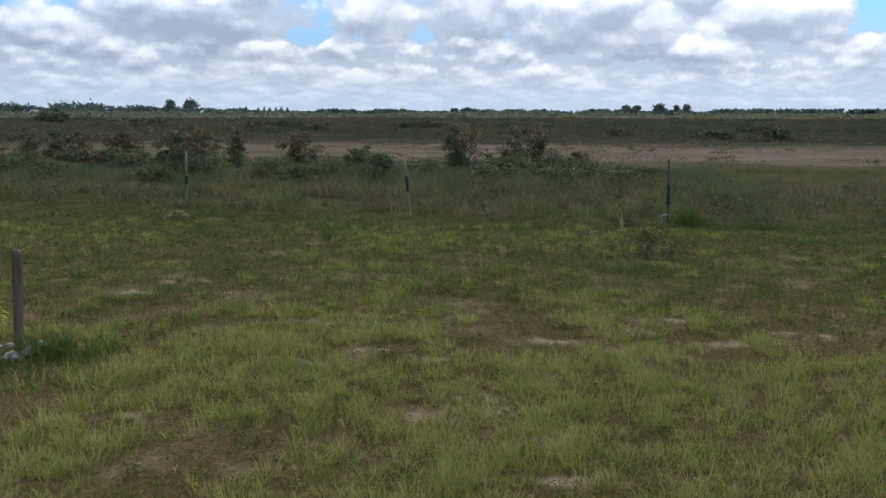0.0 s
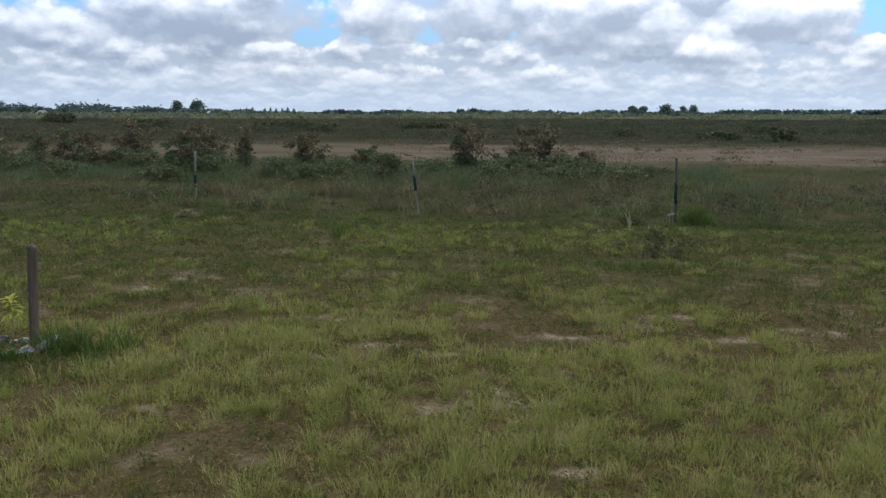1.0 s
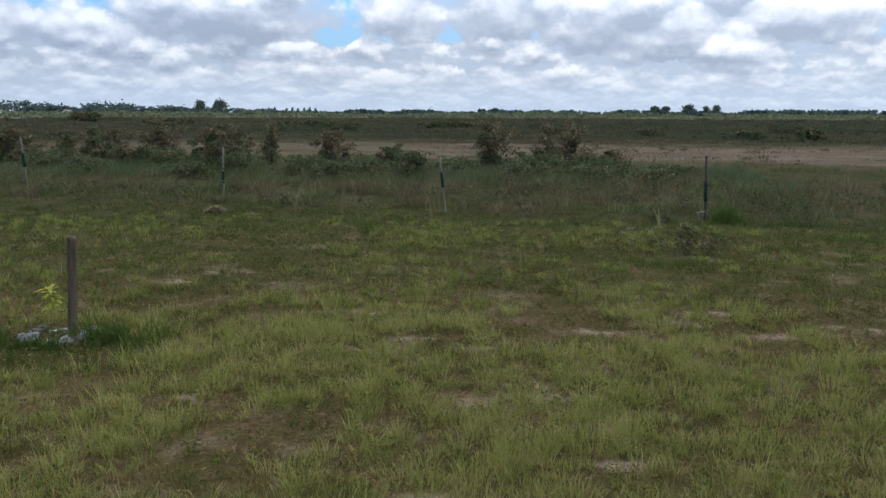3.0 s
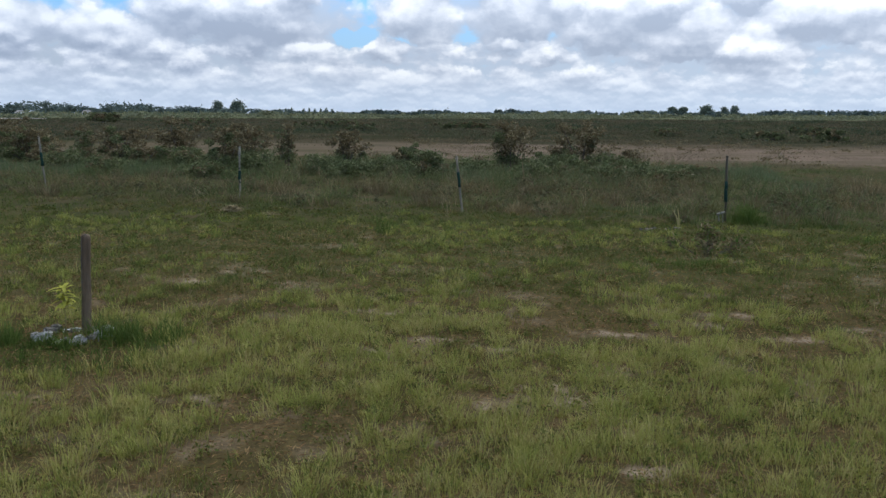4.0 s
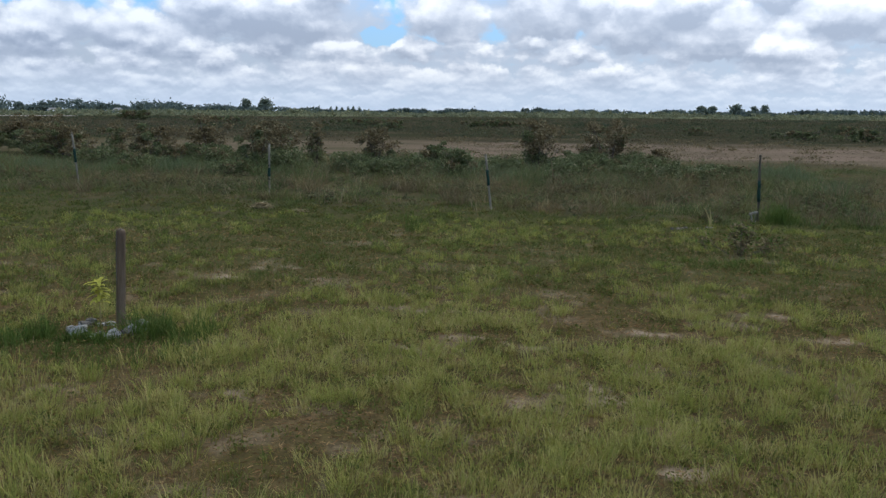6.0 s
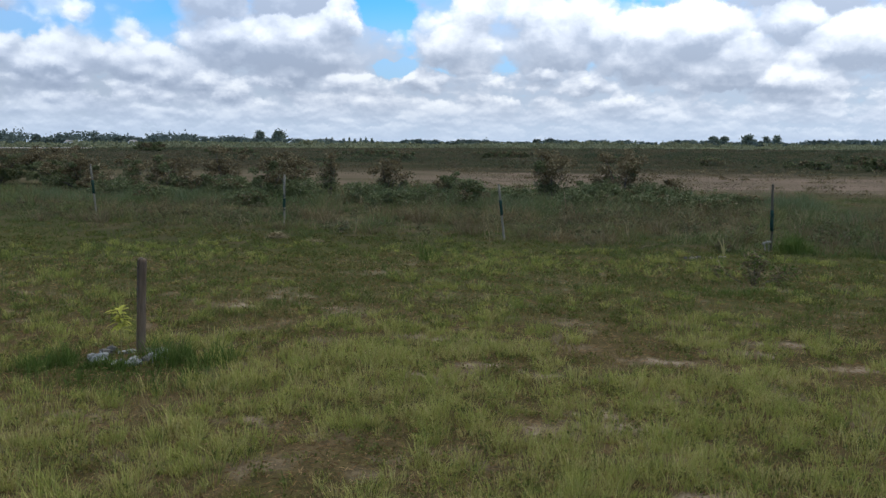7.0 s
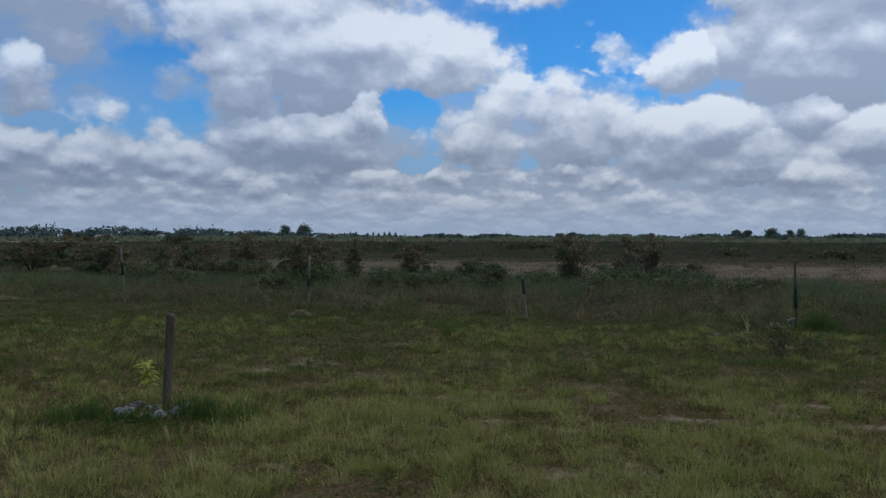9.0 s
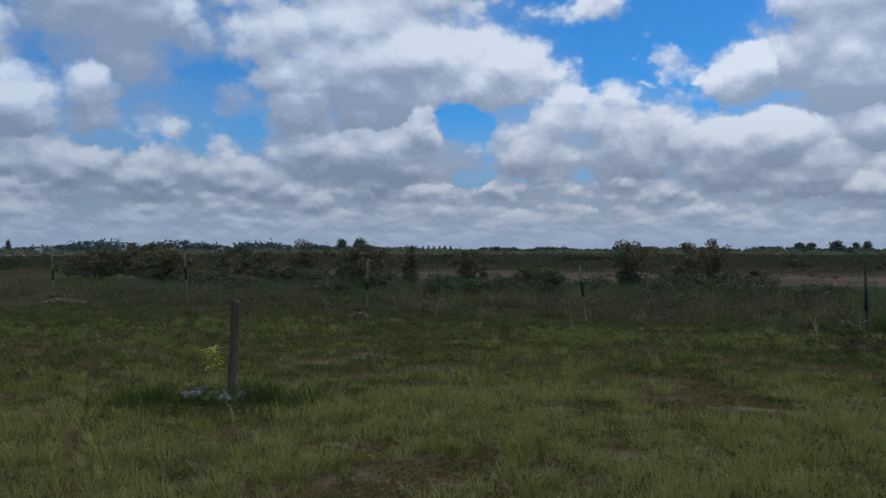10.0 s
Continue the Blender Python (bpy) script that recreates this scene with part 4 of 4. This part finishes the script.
POSTS = ((-23.25, 29.6, 1.68, -0.1, 0.0, (0.36, 0.62)), (-16.0, 27.2, 1.72, -0.13, 0.0, (0.44, 0.70)), (-8.75, 25.2, 1.56, 0.03, 0.0, (0.32, 0.60)),
         (-1.95, 23.45, 1.48, -0.18, 0.15, (0.44, 0.72)), (4.80, 22.4, 1.64, -0.04, 0.0, (0.30, 0.62)))
for i, (x, y, tall, lx, ly, band) in enumerate(POSTS):
    fence_post(x, y, tall, lx, ly, band, "leaning grey fence post with dark green middle" if lx < -0.1 else "upright grey fence post with dark green middle" if i < 4 else "dark upright fence post with green lower half", i, POST if i < 4 else DARK_POST)


# ---- stake, stones and sapling ----
def stake():
    t = thing("wooden_stake", -5.10, 9.16, "weathered brown round wooden stake standing among stones", "stake")
    bm = bmesh.new()
    rng = random.Random(8)
    zs = [-0.2, 0.0, 0.2, 0.45, 0.7, 0.9, 1.05, 1.085, 1.095]
    tube(bm, [(-0.01 + 0.055 * z + rng.uniform(-0.003, 0.003), 0, z) for z in zs], [0.052, 0.051, 0.051, 0.05, 0.049, 0.049, 0.047, 0.044, 0.036], 16)
    pole = part("pole", smooth_all(bm), WOOD, t)
    bm = bmesh.new()
    tube(bm, [(-0.015, -0.045, 0.42), (0.001, -0.047, 0.75), (0.021, -0.046, 1.08)], [0.003, 0.006, 0.008], 5)
    part("crack", bm, BARK, pole, "dark drying crack down the wood")
    bm = bmesh.new()
    tube(bm, [(0.055, -0.02, 1.085), (0.057, -0.022, 1.104)], [0.012, 0.010], 8)
    part("knot", bm, BARK, pole)


def stone(x, y, sx, sy, sz, seed, mat, label, group, name="stone"):
    rng = random.Random(seed)
    bm = bmesh.new()
    bmesh.ops.create_icosphere(bm, subdivisions=2, radius=1.0)
    off = Vector((seed * 3.1, seed * 1.7, 0))
    for v in bm.verts:
        q = v.co.copy()
        q = Vector([math.copysign(abs(a) ** 0.55, a) for a in q])
        q *= 1 + 0.40 * noise.noise(q * 1.5 + off) + 0.22 * noise.noise(q * 3.7 + off)
        v.co = Vector((q.x * sx, q.y * sy, max(q.z, -0.6) * sz))
    me = bpy.data.meshes.new(name)
    bm.to_mesh(me)
    bm.free()
    me.materials.append(mat)
    ob = new(name, me)
    g = float(rise(np.array([x]), np.array([y]))[0])
    ob.matrix_world = pose(x, y, g + sz * 0.45, rng.uniform(-8, 8), rng.uniform(-8, 8), rng.uniform(0, 360))
    tagged(ob, label, "stone", group)


def sapling():
    t = thing("sapling", -5.25, 8.98, "young sapling with yellow-green leaves inside stone ring", "sapling")
    rng = random.Random(12)
    bm = bmesh.new()
    tube(bm, [(0, 0, -0.03), (0.008, 0, 0.15), (0.0, 0.01, 0.32), (0.015, 0, 0.50)], [0.009, 0.008, 0.006, 0.003], 7)
    part("stem", smooth_all(bm), STRAW, t)
    for i in range(34):
        z = 0.31 + 0.23 * (i / 33) ** 0.8
        g, reach, wide = i * 2.4, rng.uniform(0.09, 0.17), rng.uniform(0.018, 0.03)
        rise_by = rng.uniform(-0.02, 0.09) if i < 24 else rng.uniform(0.03, 0.10)
        d, s = Vector((math.cos(g), math.sin(g), 0)), Vector((-math.sin(g), math.cos(g), 0))
        bm = bmesh.new()
        left, mid, right = [], [], []
        for f, k in ((0.0, 0.1), (0.25, 0.8), (0.55, 1.0), (0.8, 0.65), (1.0, 0.05)):
            p = Vector((0.008, 0, z)) + d * reach * f + Vector((0, 0, rise_by * f - 0.055 * f * f))
            left.append(bm.verts.new(p + s * wide * k + Vector((0, 0, 0.008 * k))))
            mid.append(bm.verts.new(p))
            right.append(bm.verts.new(p - s * wide * k + Vector((0, 0, 0.008 * k))))
        for q in range(4):
            bm.faces.new((left[q], mid[q], mid[q + 1], left[q + 1]))
            bm.faces.new((mid[q], right[q], right[q + 1], mid[q + 1]))
        part("leaf", smooth_all(bm), YOUNG, t)


stake()
sapling()
rs = random.Random(21)
for i in range(26):
    g = radians((150, 165, 182, 197, 212, 228, 20, 5, -12, -28, -42, 38, 250, 272, 296, 75, 105, 128, 172, 204, 14, -20, 236, 262, 285, 310)[i] + rs.uniform(-6, 6))
    x, y = -5.17 + (0.34 + rs.uniform(-0.07, 0.06)) * math.cos(g), 9.0 + (0.29 + rs.uniform(-0.05, 0.05)) * math.sin(g)
    low = 0.55 if 11 < i < 18 or i > 21 else 1.0
    stone(x, y, rs.uniform(0.038, 0.068), rs.uniform(0.035, 0.06), rs.uniform(0.04, 0.07) * low, 40 + i, PALE_STONE if i % 3 != 0 else STONE,
          "pale grey broken stone in a ring round the sapling" if i % 3 != 0 else "dark grey rough stone in a ring round the sapling", "ring of stones")


# ---- small things on and beside the lawn ----
def weed():
    t = thing("weed", 3.05, 16.2, "low straggling weed with brown-green star-shaped leaves", "weed")
    rng = np.random.RandomState(31)
    spots = ((0.0, 0.0, 0.52), (-0.12, 0.1, 0.38), (0.14, 0.0, 0.40), (0.06, 0.1, 0.22), (-0.10, -0.1, 0.15), (0.62, 0.05, 0.24), (0.45, 0, 0.2), (-0.6, 0.2, 0.25))
    for i, (x, y, z) in enumerate(spots):
        bm = bmesh.new()
        tube(bm, [(x * 0.2, y * 0.2, -0.02), (x * 0.7, y * 0.7, z * 0.6), (x, y, z)], [0.008, 0.006, 0.003], 5)
        part("stem", bm, BARK, t)
    k = 230
    c = np.array(spots)[rng.randint(0, len(spots), k)] + rng.normal(size=(k, 3)) * 0.075
    part("foliage", leaves("foliage", c, 0.14, TUSSOCK, rng, 0.2), TUSSOCK, t)
    k = 130
    c = np.array(spots)[rng.randint(0, len(spots), k)] + rng.normal(size=(k, 3)) * 0.065
    part("rusty_foliage", leaves("rusty_foliage", c, 0.12, RUST, rng, 0.24), RUST, t, "rust-brown dry leaves")
    k = 150
    c = np.array(spots)[rng.randint(0, len(spots), k)] + rng.normal(size=(k, 3)) * np.array([0.09, 0.08, 0.06])
    c[:, 2] = np.clip(c[:, 2], 0.02, None)
    part("green_foliage", leaves("green_foliage", c, 0.09, LUSH, rng, 0.4), LUSH, t, "dull green lower leaves")


def shoot():
    t = thing("plant_shoot", 3.36, 20.8, "forked pale yellow leaf shoot standing on the lawn", "plant")
    for i, (dx, tall) in enumerate(((-0.20, 0.52), (-0.03, 0.50), (0.03, 0.34), (0.08, 0.24), (-0.08, 0.22))):
        bm = bmesh.new()
        rows = []
        for f in (0, 0.3, 0.6, 0.85, 1.0):
            p, k = Vector((dx * f * f, 0.02 * i * f, tall * f - 0.02)), 0.026 * (1 - f) + 0.003
            rows.append([bm.verts.new(p + Vector((s * k, abs(s) * 0.008, 0))) for s in (-1, 0, 1)])
        for a, b in zip(rows, rows[1:]):
            for q in (0, 1):
                bm.faces.new((a[q], a[q + 1], b[q + 1], b[q]))
        part("leaf", smooth_all(bm), STRAW if i < 2 else TUFT, t)


def straw_heap(x, y, wide, deep, tall, label, seed):
    rng = np.random.RandomState(seed)
    k = 320
    a, r = rng.rand(k) * 2 * np.pi, np.sqrt(rng.rand(k))
    px, py = x + np.cos(a) * r * wide, y + np.sin(a) * r * deep
    c = np.stack((px, py, rise(px, py) + tall * (1 - r ** 2) * rng.rand(k) ** 0.5 + 0.02), 1)
    tagged(new("straw_heap", leaves("straw_heap", c, 0.16 + 0.1 * rng.rand(k), HAY, rng, 0.14, 0.25)), label, "straw heap")


def dead_plant():
    """A dead stalk in a skirt of hanging dry leaves."""
    t = thing("dead_plant", -0.25, 27.9, "pale dead plant stalk with a skirt of dry leaves", "plant")
    bm = bmesh.new()
    tube(bm, [(0, 0, -0.05), (0.02, 0, 0.35), (-0.05, 0.02, 0.75), (-0.09, 0.02, 1.12)], [0.03, 0.024, 0.018, 0.010], 7)
    part("stalk", smooth_all(bm), TUSSOCK, t)
    rng = random.Random(77)
    for i in range(34):
        g, z, reach, tip = i * 2.4, rng.uniform(0.15, 0.62), rng.uniform(0.22, 0.46), rng.uniform(-0.30, 0.12)
        d, side = Vector((math.cos(g), math.sin(g), 0)), Vector((-math.sin(g), math.cos(g), 0))
        bm = bmesh.new()
        rows = []
        for f in (0, 0.35, 0.7, 1.0):
            p, k = d * reach * f + Vector((0, 0, z + 0.5 * f * (1 - f) + tip * f * f)), 0.018 * (1 - f) + 0.003
            rows.append((bm.verts.new(p - side * k), bm.verts.new(p + side * k)))
        for a, b in zip(rows, rows[1:]):
            bm.faces.new((a[0], a[1], b[1], b[0]))
        part("leaf", smooth_all(bm), TUSSOCK if i % 3 else HAY, t)


def dry_branch(x, y, size, lean, seed, label):
    """A fallen dry branch: one bent stem with forking twigs."""
    t = thing("dry_branch", x, y, label, "branch")
    rng = random.Random(seed)
    top = Vector((lean, 0.05, size))
    bm = bmesh.new()
    tube(bm, [(0, 0, -0.03), tuple(top * 0.5 + Vector((0.03, 0, 0.04))), tuple(top)], [0.011, 0.008, 0.004], 6)
    part("stem", smooth_all(bm), TUSSOCK, t)
    for i in range(6):
        a = top * rng.uniform(0.25, 0.9)
        b = a + Vector((rng.uniform(-0.3, 0.3), rng.uniform(-0.1, 0.1), rng.uniform(0.02, 0.22)))
        bm = bmesh.new()
        tube(bm, [tuple(a), tuple((a + b) / 2 + Vector((0, 0, 0.03))), tuple(b)], [0.007, 0.005, 0.003], 5)
        part("twig", bm, TUSSOCK, t)


def old_timber():
    t = thing("old_timber", 4.62, 22.1, "bleached white timber offcut leaning by the fence post", "timber")
    for name, a, b, r in (("board", (-0.10, 0, 0.20), (0.10, 0.05, 0.25), 0.035), ("leg", (-0.04, 0, -0.02), (-0.06, 0.02, 0.20), 0.02),
                          ("brace", (0.07, 0.08, -0.02), (0.04, 0.05, 0.21), 0.014)):
        bm = bmesh.new()
        tube(bm, [a, [(p + q) / 2 + 0.008 for p, q in zip(a, b)], b], [r, r * 0.9, r * 0.75], 6)
        part(name, bm, BLEACHED, t)


weed()
shoot()
old_timber()
dead_plant()
dry_branch(7.1, 24.7, 0.42, 0.30, 81, "thin bleached dry branch leaning in tall grass")
dry_branch(1.25, 21.6, 0.16, 0.75, 82, "pale forked dry branch lying at the lawn edge")
dry_branch(0.45, 22.0, 0.22, -0.5, 83, "pale dry branch lying among the grass stems")
straw_heap(-7.9, 22.1, 0.3, 0.22, 0.15, "pale dry straw heap at the edge of the lawn", 51)
straw_heap(-6.8, 21.75, 0.26, 0.12, 0.03, "thin scatter of pale straw on the lawn", 52)
straw_heap(-19.6, 25.4, 0.9, 0.4, 0.16, "pale dry brush heap beside a fence post", 53)
for i in range(9):
    stone(2.45 + 0.11 * i + rs.uniform(-0.03, 0.03), 20.45 + rs.uniform(-0.12, 0.12), rs.uniform(0.03, 0.06), 0.04, rs.uniform(0.02, 0.035), 70 + i,
          PEBBLE if i % 3 else STONE, "small pinkish stone lying on the lawn", "scatter of stones")
for i, (x, y) in enumerate(((5.0, 14.3), (4.9, 13.2), (5.6, 15.2))):
    stone(x, y, 0.07, 0.02, 0.012, 90 + i, BLEACHED, "bleached white wood chip lying in the grass", "wood chips", "wood_chip")


# ---- far houses and the sand track ----
def sand_track():
    bm = bmesh.new()
    rows = []
    for i in range(41):
        a, r = radians(-52 + 0.55 * i), 400 + 18 * noise.noise(Vector((i * 0.31, 0, 0)))
        half = 9 + 7 * noise.noise(Vector((i * 0.45, 5, 0)))
        rows.append([bm.verts.new((d * math.sin(a), d * math.cos(a), z)) for d, z in ((r - half, 0.0), (r - half * 0.6, 0.25), (r + half * 0.6, 0.25), (r + half, 0.0))])
    for p, q in zip(rows, rows[1:]):
        for k in range(3):
            bm.faces.new((p[k], q[k], q[k + 1], p[k + 1]))
    me = bpy.data.meshes.new("sand_track")
    bmesh.ops.recalc_face_normals(bm, faces=bm.faces)
    bm.to_mesh(me)
    bm.free()
    me.materials.append(mottled("pale sand", (0.17, 0.15, 0.12), (0.32, 0.29, 0.245), 0.06, 0.95, 0.0))
    tagged(new("sand_track", me), "pale sandy track crossing the distant plain", "track", kind="structure")


sand_track()

def house(deg, d, wide, tall, seed):
    x, y = at_sky(deg, d)
    t = thing("house", x, y, "small white far-off house among trees", "house", "houses on the skyline")
    bm = bmesh.new()
    bmesh.ops.create_cube(bm, size=1)
    for v in bm.verts:
        v.co = Vector((v.co.x * wide, v.co.y * 7, (v.co.z + 0.5) * tall))
    part("wall", bm, PLASTER, t)
    bm = bmesh.new()
    v = [bm.verts.new(p) for p in ((-wide * 0.54, -4, tall), (wide * 0.54, -4, tall), (wide * 0.54, 4, tall), (-wide * 0.54, 4, tall),
                                   (-wide * 0.5, 0, tall + 1.8), (wide * 0.5, 0, tall + 1.8))]
    for f in ((0, 1, 5, 4), (2, 3, 4, 5), (1, 2, 5), (3, 0, 4), (3, 2, 1, 0)):
        bm.faces.new([v[i] for i in f])
    part("roof", bm, ROOF, t)
    for s in (-0.25, 0.25):
        bm = bmesh.new()
        bmesh.ops.create_cube(bm, size=1)
        for q in bm.verts:
            q.co = Vector((q.co.x * 1.2 + s * wide, q.co.y * 0.2 - 3.52, q.co.z * 1.3 + tall * 0.55))
        part("window", bm, SLEEVE, t)


for i, (deg, d, wide, tall) in enumerate(((-27.7, 800, 6, 3.0), (-31.4, 780, 5, 2.6), (-38.5, 850, 7, 3.0))):
    house(deg, d, wide, tall, i)
